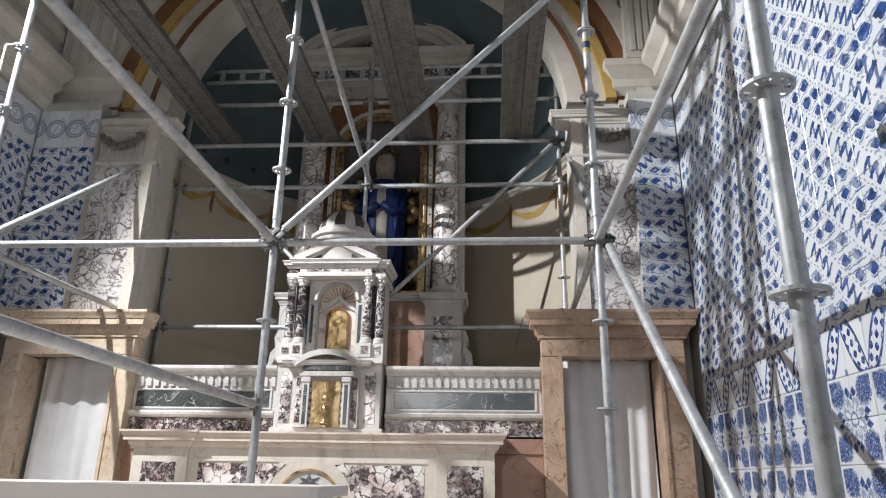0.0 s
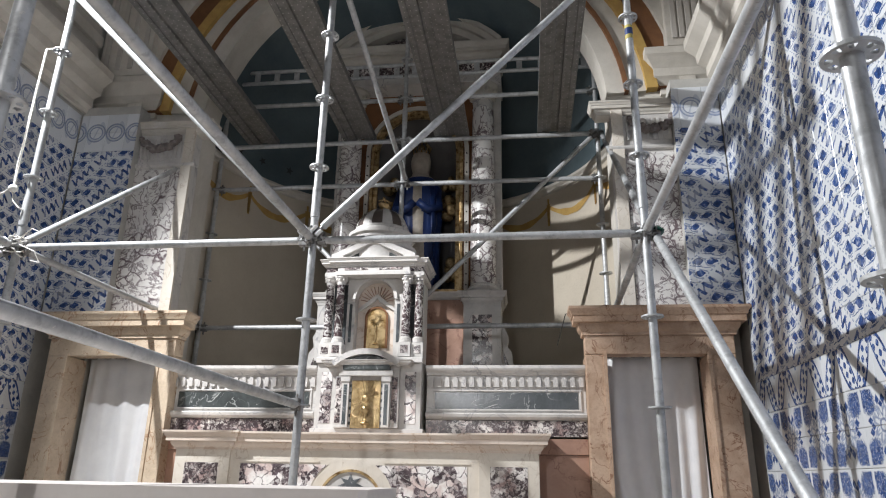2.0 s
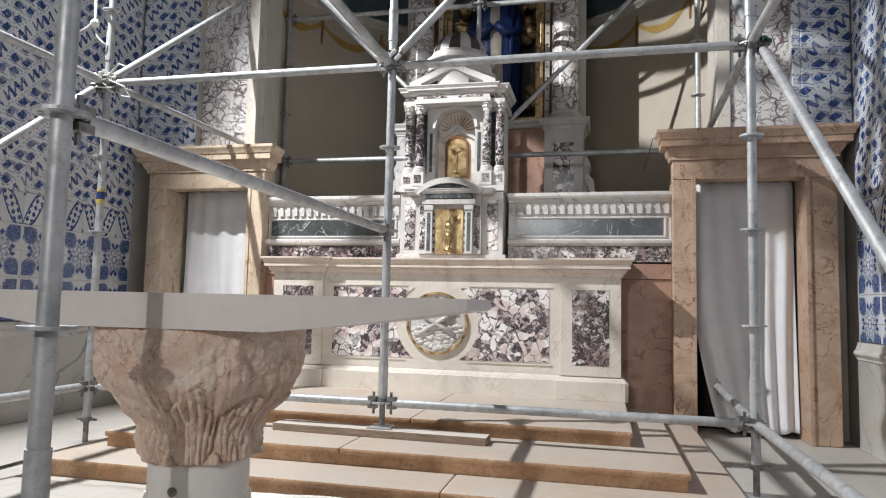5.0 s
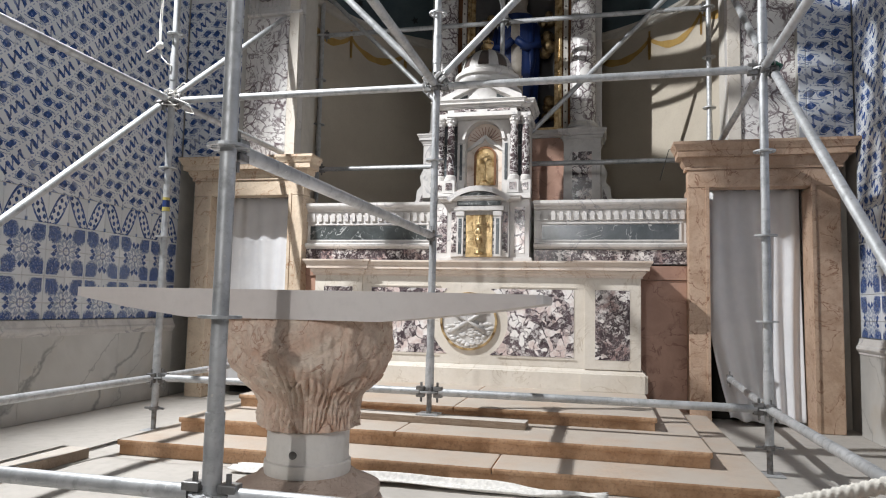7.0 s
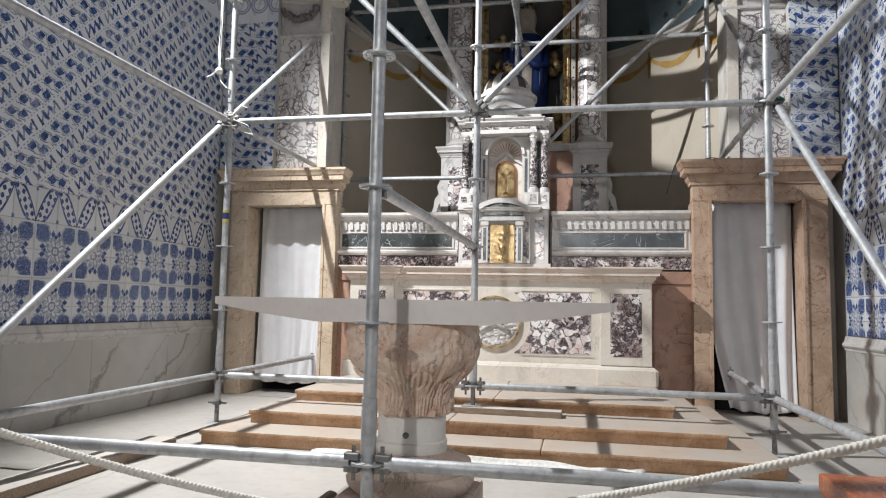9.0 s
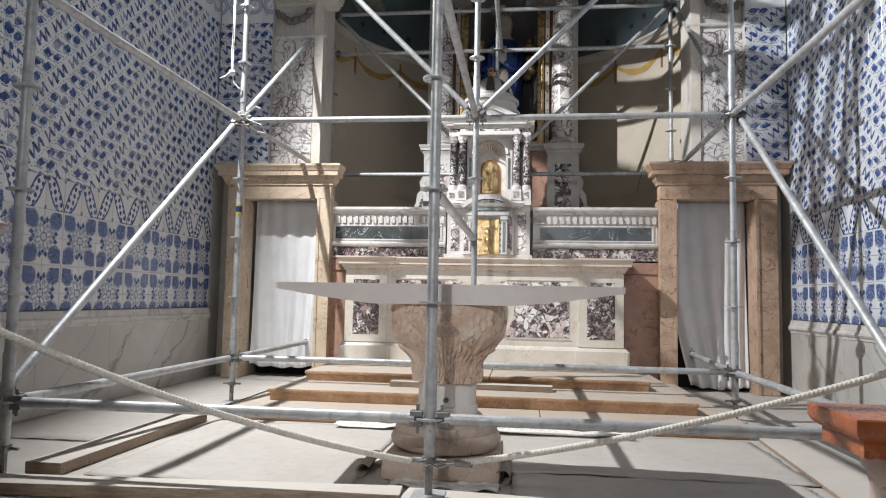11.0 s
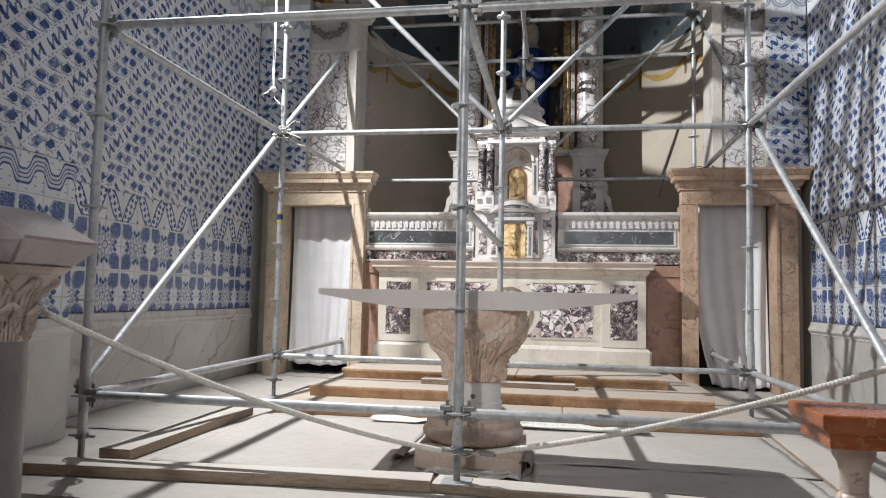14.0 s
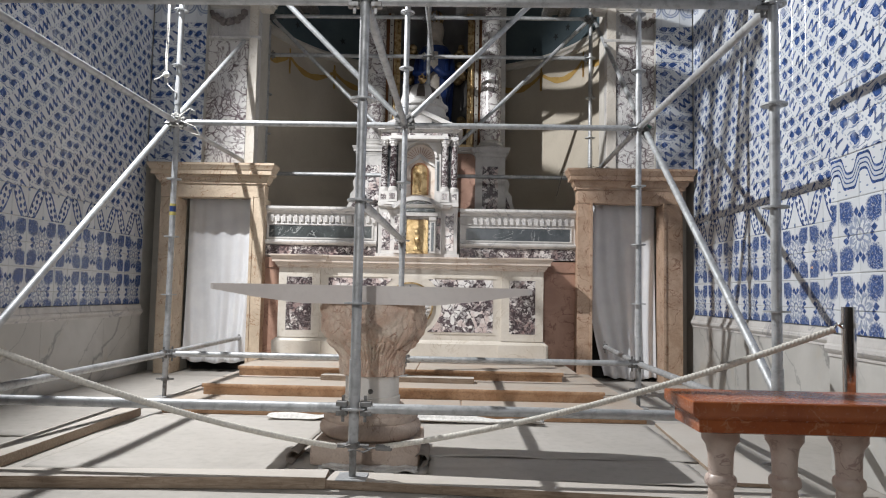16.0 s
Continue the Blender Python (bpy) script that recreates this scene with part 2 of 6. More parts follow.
def steel():
    m = Mat("galvanised_steel", 0.5, 0.45)
    n1, n2, n3 = m.noise(7, 5, 0.65, 0.4), m.noise(55, 4, 0.7), m.noise(22, 4)
    c = m.mix(n1.step(0.35, 0.7), (0.55, 0.56, 0.57), (0.38, 0.39, 0.4))
    c = m.mix(n3.step(0.5, 0.7) * 0.6, c, (0.27, 0.275, 0.28))
    c = m.mix(n2.step(0.63, 0.7) * 0.7, c, (0.68, 0.66, 0.62))
    c = m.mix(n2.step(0.36, 0.3) * 0.5, c, (0.2, 0.17, 0.15))
    m.base(c).bump(n2, 0.0008)
    m.rough(n3 * 0.5 + 0.28)
    return m.done()


def dark_steel():
    m = Mat("worn_dark_steel", 0.5, 0.9)
    n1 = m.noise(25, 4)
    m.base(m.mix(n1.step(0.4, 0.7), (0.3, 0.3, 0.3), (0.16, 0.15, 0.14))).bump(n1, 0.0008)
    return m.done()


def deck_steel():
    m = Mat("deck_steel", 0.5, 0.7)
    n1 = m.noise(12, 4)
    x, y, z = m.xyz()
    hx, hy = (x * 22).fract() - 0.5, (y * 16).fract() - 0.5
    hole = (hx * hx + hy * hy).sqrt().step(0.1, 0.06)
    c = m.mix(n1.step(0.35, 0.7), (0.27, 0.262, 0.255), (0.18, 0.175, 0.17))
    m.base(m.mix(hole, c, (0.62, 0.6, 0.56))).bump(n1, 0.0008)
    return m.done()


def wood():
    m = Mat("weathered_board", 0.75)
    n = m.noise(7, 6, 0.6, 0.8, (1.0, 14.0, 14.0))
    k, spot = m.noise(2, 3), m.noise(40, 4, 0.7)
    c = m.mix(n.step(0.3, 0.7), (0.42, 0.33, 0.25), (0.26, 0.19, 0.135))
    c = m.mix(spot.step(0.55, 0.7) * 0.5, c, (0.16, 0.11, 0.075))
    g = m.t.nodes.new("ShaderNodeNewGeometry")
    v = m.t.nodes.new("ShaderNodeSeparateXYZ")
    m.t.links.new(g.outputs["Normal"], v.inputs[0])
    # pale dust on top; the shade of the sides is put into their brown
    lit_dust = N(v.outputs[2]).step(0.7, 0.97) * (k.step(0.2, 0.6) * 0.3 + 0.6)
    m.base(m.mix(lit_dust, c, (0.6, 0.56, 0.51))).bump(n, 0.002)
    return m.done()


def cloth(name, c1, c2):
    m = Mat(name, 0.9, 0, 0.2)
    n = m.noise(400, 1)
    f = m.noise(5, 4)
    m.base(m.mix(f.step(0.3, 0.7), c1, c2)).bump(n + f, 0.0008)
    m.b.inputs["Subsurface Weight"].default_value = 0.1
    m.b.inputs["Subsurface Radius"].default_value = (0.02, 0.02, 0.02)
    return m.done()


def plain(name, c, rough=0.5, metal=0.0, grain=40):
    m = Mat(name, rough, metal)
    n = m.noise(grain, 4)
    m.base(m.mix(n.step(0.3, 0.75), c, tuple(v * 0.72 for v in c))).bump(n, 0.0008)
    return m.done()


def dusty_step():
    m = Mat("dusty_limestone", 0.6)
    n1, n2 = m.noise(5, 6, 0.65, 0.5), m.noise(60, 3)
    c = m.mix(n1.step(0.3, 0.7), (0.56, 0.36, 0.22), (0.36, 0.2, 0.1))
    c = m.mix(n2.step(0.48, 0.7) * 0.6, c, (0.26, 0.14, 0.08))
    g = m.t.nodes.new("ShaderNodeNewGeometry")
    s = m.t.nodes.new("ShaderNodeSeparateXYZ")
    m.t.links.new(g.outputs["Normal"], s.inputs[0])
    # upward faces paler: dust, with the light on the treads put into the colour
    lit_dust = N(s.outputs[2]).step(0.75, 0.97) * (m.noise(2.5, 5, 0.65).step(0.25, 0.6) * 0.36 + 0.53)
    m.base(m.mix(lit_dust, c, (0.5, 0.455, 0.4))).bump(n1 + n2, 0.002)
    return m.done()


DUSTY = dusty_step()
STEEL, DARK_STEEL, DECK, WOOD = steel(), dark_steel(), deck_steel(), wood()
CURTAIN = cloth("white_cotton", (0.8, 0.8, 0.81), (0.73, 0.73, 0.75))
ROPE = plain("rope_fibre", (0.86, 0.82, 0.74), 0.9, 0, 90)
STRING = plain("white_string", (0.8, 0.78, 0.74), 0.8)
CHROME = plain("chrome", (0.75, 0.75, 0.76), 0.12, 1.0, 5)
BLACK = plain("dull_black", (0.02, 0.018, 0.016), 0.9)
BLUE_CLOTH = plain("blue_statue_paint", (0.011, 0.035, 0.15), 0.5, 0, 12)
STATUE_WHITE = plain("white_statue_paint", (0.48, 0.42, 0.35), 0.5, 0, 12)
CRYSTAL = plain("dark_niche_paint", (0.16, 0.15, 0.145), 0.85, 0, 3)
TAPE = plain("yellow_tape", (0.5, 0.42, 0.12), 0.6, 0, 40)
DOME_DARK = plain("dark_dome_stone", (0.11, 0.085, 0.075), 0.3, 0, 14)
GREEN_CAP = plain("green_plastic", (0.01, 0.07, 0.045), 0.5)
OLD_GILT = plain("dull_gilt", (0.36, 0.25, 0.11), 0.5, 0.4, 20)
GROUT = plaster("grout", (0.5, 0.49, 0.46), (0.4, 0.39, 0.37), 6.0)
NAVE_FLOOR = stone("nave_floor_stone", (0.5, 0.46, 0.42), (0.4, 0.36, 0.32), None, 1.0)


def glaze(m, blue, deep, n):
    """Blue painting on a white tin glaze: blue and deep are masks."""
    ob = m.rand()
    white = m.mix(ob, (0.7, 0.725, 0.76), (0.61, 0.635, 0.67))
    ink = m.mix(n.step(0.35, 0.7), (0.042, 0.1, 0.31), (0.02, 0.042, 0.125))
    c = m.mix(blue * 0.9, white, m.mix(0.3, ink, (0.28, 0.4, 0.58)))
    c = m.mix(deep * n.step(0.15, 0.45), c, ink)
    chip = m.noise(5.0, 5, 0.7).step(0.735, 0.75)
    c = m.mix(chip, c, (0.6, 0.4, 0.28))
    m.base(c).bump(n * 0.4 + m.noise(6, 3), 0.0025)
    m.b.inputs["Roughness"].default_value = 0.2
    return m.done()


TILE = 0.2


def tile_cell(m, axis, cells, y0, z0):
    """u, v in -1..1 across a square of that many tiles."""
    p = m.xyz()
    u = ((p[axis] - y0) / (TILE * cells)).fract() * 2 - 1
    v = ((p[2] - z0) / (TILE * cells)).fract() * 2 - 1
    return u, v


def carpet_tiles(axis=1):
    """Diagonal rows of slanting strokes between rows of leaf blobs, two tiles to a repeat."""
    m = Mat("azulejo_carpet_pattern", 0.2)
    n = m.noise(26, 4)
    w, w2 = (m.noise(9, 4) - 0.5) * 0.2, (m.noise(11, 4) - 0.5) * 0.2
    p = m.xyz()
    y, z = (p[axis] - 0.13) / TILE, (p[2] - 0.713) / TILE
    s, d = (y + z) * 0.5 + w, (z - y) * 0.5 + w2
    row = d.fract()
    # rows of joined strokes
    e = (row - 0.25) / 0.15
    tall = e.abs().step(1.02, 0.9)
    group = (s.fract() - 0.5).abs().step(0.42, 0.38) * m.noise(9, 2).step(0.25, 0.3)
    f = ((s * 4 + e * 0.12).fract() - 0.5).abs()
    g = ((s * 4 - e * 0.5 + 0.5).fract() - 0.5).abs()
    stroke = f.step(0.24, 0.18) * tall * group
    tie = g.step(0.17, 0.11) * tall * group
    # leaf blobs in two rows with hooked stems
    blob, stem = None, None
    for r0, s0 in ((0.62, 0.0), (0.88, 0.25)):
        q, v = ((s * 2 + s0 * 2).fract() - 0.5) * 0.5, row - r0
        b = ((q + v * 0.3) * (q + v * 0.3) * (q + v * 0.3) * (q + v * 0.3) + v * v * v * v * 2.2).step(0.00024, 0.00015)
        h = ((q - 0.15 + v * 0.6).abs()).step(0.028, 0.014) * v.abs().step(0.12, 0.1)
        h = h.max((((q * q + (v - 0.02) * (v - 0.02)).sqrt() - 0.155).abs()).step(0.022, 0.01) * q.step(0.0, -0.05))
        blob = b if blob is None else blob.max(b)
        stem = h if stem is None else stem.max(h)
    fine = ((s * 4 + e * 0.45 + 0.3).fract() - 0.5).abs().step(0.075, 0.035) * (row - 0.745).abs().step(0.25, 0.22) * m.noise(11, 3).step(0.42, 0.5)
    petal = (((s * 2 + row * 1.5).fract() - 0.5).abs() * 0.5 + ((row - 0.75).abs() - 0.045).abs()).step(0.06, 0.03)
    side = ((e.abs() - 1.45).abs()).step(0.16, 0.08) * ((s * 8).fract() - 0.5).abs().step(0.3, 0.22)
    wear = m.noise(7, 3).step(0.3, 0.5) * 0.45 + 0.55
    return glaze(m, (stem * 0.8).max(side * 0.7).max(petal * 0.5), stroke.max(blob).max(tie * 0.85).max(fine * 0.85) * wear, n)


def flower_tiles(axis=1):
    """Corner feathers and a round flower, two by two tiles."""
    m = Mat("azulejo_flower_pattern", 0.2)
    n = m.noise(45, 5, 0.7)
    w = (m.noise(30, 3) - 0.5) * 0.1
    u, v = tile_cell(m, axis, 2, 0.33, 0.671)
    u, v = u + w, v + w
    a, b = u.abs(), v.abs()
    th, r = v.atan2(u), (u * u + v * v).sqrt()
    # feathered corner leaf
    s, d = (a + b) * 0.5, (a - b).abs()
    edge = (m.noise(95, 4, 0.8) - 0.5) * 3.0
    speck = m.noise(120, 3, 0.7).step(0.33, 0.5)
    f1, f2 = (s - 0.66) / 0.29, d * 0.5 / 0.225
    feather = (f1 * f1 + f2 * f2 + edge).step(1.5, 0.7) * (a.max(b)).step(0.95, 0.9)
    # flower: petals, ring and buds
    petal = (r - 0.2 - (th * 4).sin().abs() * 0.26 + (n - 0.5) * 0.2).abs().step(0.1, 0.03) * speck
    disc = (r - 0.15).abs().step(0.05, 0.02)
    veins = (th * 12).sin().step(0.2, 0.6) * r.step(0.2, 0.26) * r.step(0.52, 0.44)
    buds = ((a.max(b) - 0.52).abs() + a.min(b) * 0.9).step(0.12, 0.07)
    leaves = ((a.max(b) - 0.62).abs() + (a.min(b) - 0.14).abs() * 1.3).step(0.17, 0.11)
    return glaze(m, (veins * 0.6).max(petal * 0.6).max(feather * 0.5), (feather * speck).max(buds).max(leaves).max(disc * 0.7).max(petal * 0.35), n)


def border_tiles(axis=1):
    """Zigzag of pointed oval leaves."""
    m = Mat("azulejo_oval_border", 0.2)
    n = m.noise(30, 3)
    p = m.xyz()
    t = ((p[axis] - 0.33) / TILE).ping(1.0)
    v = (p[2] - 1.473) / 0.24
    k = (v - t).abs() * 0.72
    wid = ((t * 3.1416).sin().max(0.0)).pow(0.7) * 0.27
    ring = (k - wid).abs().step(0.06, 0.03)
    inside = (wid - k).step(0.03, 0.06)
    net = ((t * 17 + v * 9).sin() * (t * 9 - v * 17).sin()).step(0.1, 0.25)
    spot = ((t - 0.5).abs().step(0.42, 0.46)) * ((v - 0.5).abs().step(0.36, 0.42)) * (k).step(0.3, 0.4)
    return glaze(m, spot, ring.max(inside * net), n)


def wave_tiles(axis=1):
    """Running wave ribbon."""
    m = Mat("azulejo_wave_border", 0.2)
    n = m.noise(30, 3)
    p = m.xyz()
    q = p[axis] * 25.1
    slope = (q + (q * 2).sin() * 0.35 + 1.571).sin()
    k = (p[2] - 1.61 + (q + (q * 2).sin() * 0.35).sin() * 0.044).abs() / (slope * slope * 1.4 + 1).sqrt()
    line = (k - 0.04).abs().step(0.009, 0.005).max((k - 0.012).abs().step(0.005, 0.003))
    dots = ((q * 2).sin() * ((p[2] - 1.61) * 120).sin()).step(0.82, 0.9) * k.step(0.05, 0.06)
    return glaze(m, (dots * 0.9).max(k.step(0.04, 0.035) * 0.25), line, n)


def scroll_tiles(axis=1):
    """Scroll frieze under the cornice."""
    m = Mat("azulejo_scroll_frieze", 0.2)
    n = m.noise(30, 3)
    u, v = tile_cell(m, axis, 2, 0.33, 3.913)
    r = ((u.abs() - 0.5) * (u.abs() - 0.5) + v * v).sqrt()
    a1 = (r - 0.4).abs().step(0.12, 0.08).max((v + (u * 6.28).sin() * 0.5).abs().step(0.14, 0.1))
    return glaze(m, a1 * 0.35, 0.5 * ((r - 0.46).abs().step(0.05, 0.02)).max((r - 0.32).abs().step(0.04, 0.02)), n)


CARPET, FLOWER, OVAL, WAVE, SCROLL = carpet_tiles(), flower_tiles(), border_tiles(), wave_tiles(), scroll_tiles()
CARPET_X, SCROLL_X = carpet_tiles(0), scroll_tiles(0)

# ---- mesh tools ----
ROOT = {}


def thing(name, loc, label, category, group="", kind=""):
    ob = new(name)
    ob.empty_display_size = 0.1
    ob.location = loc
    ROOT[ob] = Vector(loc)
    return tagged(ob, label, category, group, kind)


def part(name, bm, material, parent=None, label="", kind="", smooth=False, auto=None):
    me = bpy.data.meshes.new(name)
    if parent is not None:
        bmesh.ops.translate(bm, verts=bm.verts, vec=-ROOT[parent])
    bmesh.ops.recalc_face_normals(bm, faces=bm.faces)
    if smooth:
        for f in bm.faces:
            f.smooth = True
    if auto:
        for f in bm.faces:
            f.smooth = True
        lim = radians(auto)
        for e in bm.edges:
            if len(e.link_faces) == 2 and e.calc_face_angle(0) > lim:
                e.smooth = False
    bm.to_mesh(me)
    bm.free()
    for mt in (material if isinstance(material, (list, tuple)) else [material]):
        me.materials.append(mt)
    ob = new(name, me)
    if parent is not None:
        ob.parent = parent
        ROOT[ob] = ROOT[parent]
    return tagged(ob, label, "", "", kind)


def single(name, bm, material, label, category="", kind="", group="", loc=None, **kw):
    """A thing or piece of the setting that is one mesh."""
    ob = part(name, bm, material, None, label, kind, **kw)
    if loc:
        v = Vector(loc)
        ob.data.transform(Matrix.Translation(-v))
        ob.location = v
        ROOT[ob] = v
    else:
        ROOT[ob] = Vector((0, 0, 0))
    return tagged(ob, "", category, group)


def B():
    return bmesh.new()


def box(bm, x0, y0, z0, x1, y1, z1, bevel=0.0):
    vs = [bm.verts.new(p) for p in ((x0, y0, z0), (x1, y0, z0), (x1, y1, z0), (x0, y1, z0), (x0, y0, z1), (x1, y0, z1), (x1, y1, z1), (x0, y1, z1))]
    fs = [bm.faces.new([vs[i] for i in q]) for q in ((3, 2, 1, 0), (4, 5, 6, 7), (0, 1, 5, 4), (1, 2, 6, 5), (2, 3, 7, 6), (3, 0, 4, 7))]
    if bevel:
        es = {e for f in fs for e in f.edges}
        bmesh.ops.bevel(bm, geom=list(es), offset=bevel, segments=2, affect="EDGES", profile=0.6)
    return bm


def prism(bm, pts, a, b, plane="xz"):
    """A flat outline drawn out from a to b along the third axis."""
    def at(p, d):
        return {"xz": (p[0], d, p[1]), "yz": (d, p[0], p[1]), "xy": (p[0], p[1], d)}[plane]
    lo, hi = [bm.verts.new(at(p, a)) for p in pts], [bm.verts.new(at(p, b)) for p in pts]
    n = len(pts)
    bm.faces.new(lo)
    bm.faces.new(hi[::-1])
    for i in range(n):
        bm.faces.new((lo[i], lo[(i + 1) % n], hi[(i + 1) % n], hi[i]))
    return bm


def tube(bm, p0, p1, r, seg=14, cap=True):
    p0, p1 = Vector(p0), Vector(p1)
    q = (p1 - p0).to_track_quat("Z", "Y").to_matrix()
    rings = []
    for p in (p0, p1):
        rings.append([bm.verts.new(p + q @ Vector((r * math.cos(2 * math.pi * i / seg), r * math.sin(2 * math.pi * i / seg), 0))) for i in range(seg)])
    for i in range(seg):
        bm.faces.new((rings[0][i], rings[0][(i + 1) % seg], rings[1][(i + 1) % seg], rings[1][i]))
    if cap:
        bm.faces.new(rings[0][::-1])
        bm.faces.new(rings[1])
    return bm


def lathe(bm, profile, cx, cy, seg=24, a0=0.0, a1=360.0, cap=True):
    """profile: (radius, height) from the bottom up, turned about an upright axis."""
    full = abs(a1 - a0) >= 359.9
    n = seg if full else seg + 1
    rings = []
    for r, z in profile:
        rings.append([bm.verts.new((cx + r * math.cos(radians(a0 + (a1 - a0) * i / seg)), cy + r * math.sin(radians(a0 + (a1 - a0) * i / seg)), z)) for i in range(n)])
    for k in range(len(rings) - 1):
        for i in range(n if full else n - 1):
            j = (i + 1) % n
            bm.faces.new((rings[k][i], rings[k][j], rings[k + 1][j], rings[k + 1][i]))
    if cap and full:
        bm.faces.new(rings[0][::-1])
        bm.faces.new(rings[-1])
    return bm


def path_tube(bm, pts, r, seg=8, twist=None):
    pts = [Vector(p) for p in pts]
    rings = []
    for k, p in enumerate(pts):
        d = (pts[min(k + 1, len(pts) - 1)] - pts[max(k - 1, 0)]).normalized()
        q = d.to_track_quat("Z", "Y").to_matrix()
        ring = []
        for i in range(seg):
            a = 2 * math.pi * i / seg
            rr = r * (1 + 0.13 * math.sin(3 * a + twist * k)) if twist else r
            ring.append(bm.verts.new(p + q @ Vector((rr * math.cos(a), rr * math.sin(a), 0))))
        rings.append(ring)
    for k in range(len(rings) - 1):
        for i in range(seg):
            j = (i + 1) % seg
            bm.faces.new((rings[k][i], rings[k][j], rings[k + 1][j], rings[k + 1][i]))
    bm.faces.new(rings[0][::-1])
    bm.faces.new(rings[-1])
    return bm


def moulding(bm, x0, x1, profile, yb):
    """profile: (projection towards -y, z), closed at the back plane yb; returns at the ends follow the projection."""
    rows = []
    for p, z in profile:
        rows.append([bm.verts.new(q) for q in ((x0 - p, yb, z), (x0 - p, yb - p - 0.001, z), (x1 + p, yb - p - 0.001, z), (x1 + p, yb, z))])
    for k in range(len(rows) - 1):
        for i in range(3):
            bm.faces.new((rows[k][i], rows[k][i + 1], rows[k + 1][i + 1], rows[k + 1][i]))
        bm.faces.new((rows[k][3], rows[k][0], rows[k + 1][0], rows[k + 1][3]))
    bm.faces.new(rows[0][::-1])
    bm.faces.new(rows[-1])
    return bm


def cornice(x0, x1, yb, z0, z1, proj, body=0.0):
    """A classical cornice: fillet, ovolo, corona, cyma."""
    h = z1 - z0
    prof = [(body, z0), (body + proj * 0.12, z0), (body + proj * 0.12, z0 + h * 0.12), (body + proj * 0.3, z0 + h * 0.22), (body + proj * 0.38, z0 + h * 0.34),
            (body + proj * 0.38, z0 + h * 0.42), (body + proj * 0.7, z0 + h * 0.44), (body + proj * 0.7, z0 + h * 0.66), (body + proj * 0.78, z0 + h * 0.68),
            (body + proj * 0.86, z0 + h * 0.8), (body + proj * 0.98, z0 + h * 0.88), (body + proj, z0 + h * 0.9), (body + proj, z1)]
    return moulding(B(), x0, x1, prof, yb)


def arc(cx, cz, r, a0, a1, n):
    return [(cx + r * math.cos(radians(a0 + (a1 - a0) * i / n)), cz + r * math.sin(radians(a0 + (a1 - a0) * i / n))) for i in range(n + 1)]


def band_arch(bm, cx, cz, r0, r1, y0, y1, a0=0, a1=180, n=28):
    """A ring segment in the xz plane, from y0 to y1."""
    o, i = arc(cx, cz, r1, a0, a1, n), arc(cx, cz, r0, a0, a1, n)
    rows = [[bm.verts.new(p) for p in ((i[k][0], y0, i[k][1]), (o[k][0], y0, o[k][1]), (o[k][0], y1, o[k][1]), (i[k][0], y1, i[k][1]))] for k in range(n + 1)]
    for k in range(n):
        for j in range(4):
            bm.faces.new((rows[k][j], rows[k][(j + 1) % 4], rows[k + 1][(j + 1) % 4], rows[k + 1][j]))
    bm.faces.new(rows[0])
    bm.faces.new(rows[-1][::-1])
    return bm


# ---- structure ----
CEIL = 11.0
PIER_Y = 2.0      # the front piers end here
PIER = 0.45
NAVE_Y, NAVE_XL, NAVE_XR, NAVE_Z = -8.0, -6.5, 4.0, -0.4

floor = single("floor", box(B(), WL - 0.2, 0.95, -0.3, WR + 0.2, 8.3, -0.002), FLOOR_SHEET, "sanctuary floor covered with pale protective boards", "floor", "structure")
nave = single("floor_nave", box(B(), NAVE_XL, NAVE_Y, NAVE_Z - 0.2, NAVE_XR, 0.95, NAVE_Z), NAVE_FLOOR, "lower stone floor in front of the sanctuary", "floor", "structure")
single("ceiling", box(B(), NAVE_XL - 0.2, NAVE_Y - 0.2, CEIL, NAVE_XR + 0.2, 8.4, CEIL + 0.2), WALL_PLASTER, "plain pale plaster ceiling", "ceiling", "structure")
single("wall_south", box(B(), NAVE_XL, NAVE_Y - 0.2, NAVE_Z, NAVE_XR, NAVE_Y, CEIL), WALL_PLASTER, "plain pale plaster wall", "wall", "structure")
single("wall_nave_west", box(B(), NAVE_XL - 0.2, NAVE_Y, NAVE_Z, NAVE_XL, 0.3, CEIL), WALL_PLASTER, "plain pale plaster wall", "wall", "structure")
single("wall_nave_east", box(B(), NAVE_XR, NAVE_Y, NAVE_Z, NAVE_XR + 0.2, 0.3, CEIL), WALL_PLASTER, "plain pale plaster wall", "wall", "structure")

DADO_Z0, DADO_Z1 = 0.64, 0.745


def side_wall(name, x, s, label):
    """x: the tiled face; s: +1 where the room lies at greater x."""
    w = single(name, box(B(), min(x - s * 0.012, x - s * 0.3), PIER_Y, 0.0, max(x - s * 0.012, x - s * 0.3), 8.4, CEIL), GROUT, label, "wall", "structure")
    return w


wall_w = side_wall("wall_west", WL, 1, "side wall clad in blue and white glazed tiles")
wall_e = side_wall("wall_east", WR, -1, "side wall clad in blue and white glazed tiles")
pier_w = single("wall_pier_west", box(B(), NAVE_XL, 0.3, NAVE_Z, WL + PIER - 0.012, PIER_Y - 0.012, CEIL), GROUT, "projecting pier clad in blue and white tiles", "wall", "structure")
pier_e = single("wall_pier_east", box(B(), WR - PIER + 0.012, 0.3, NAVE_Z, NAVE_XR, PIER_Y - 0.012, CEIL), GROUT, "projecting pier clad in blue and white tiles", "wall", "structure")


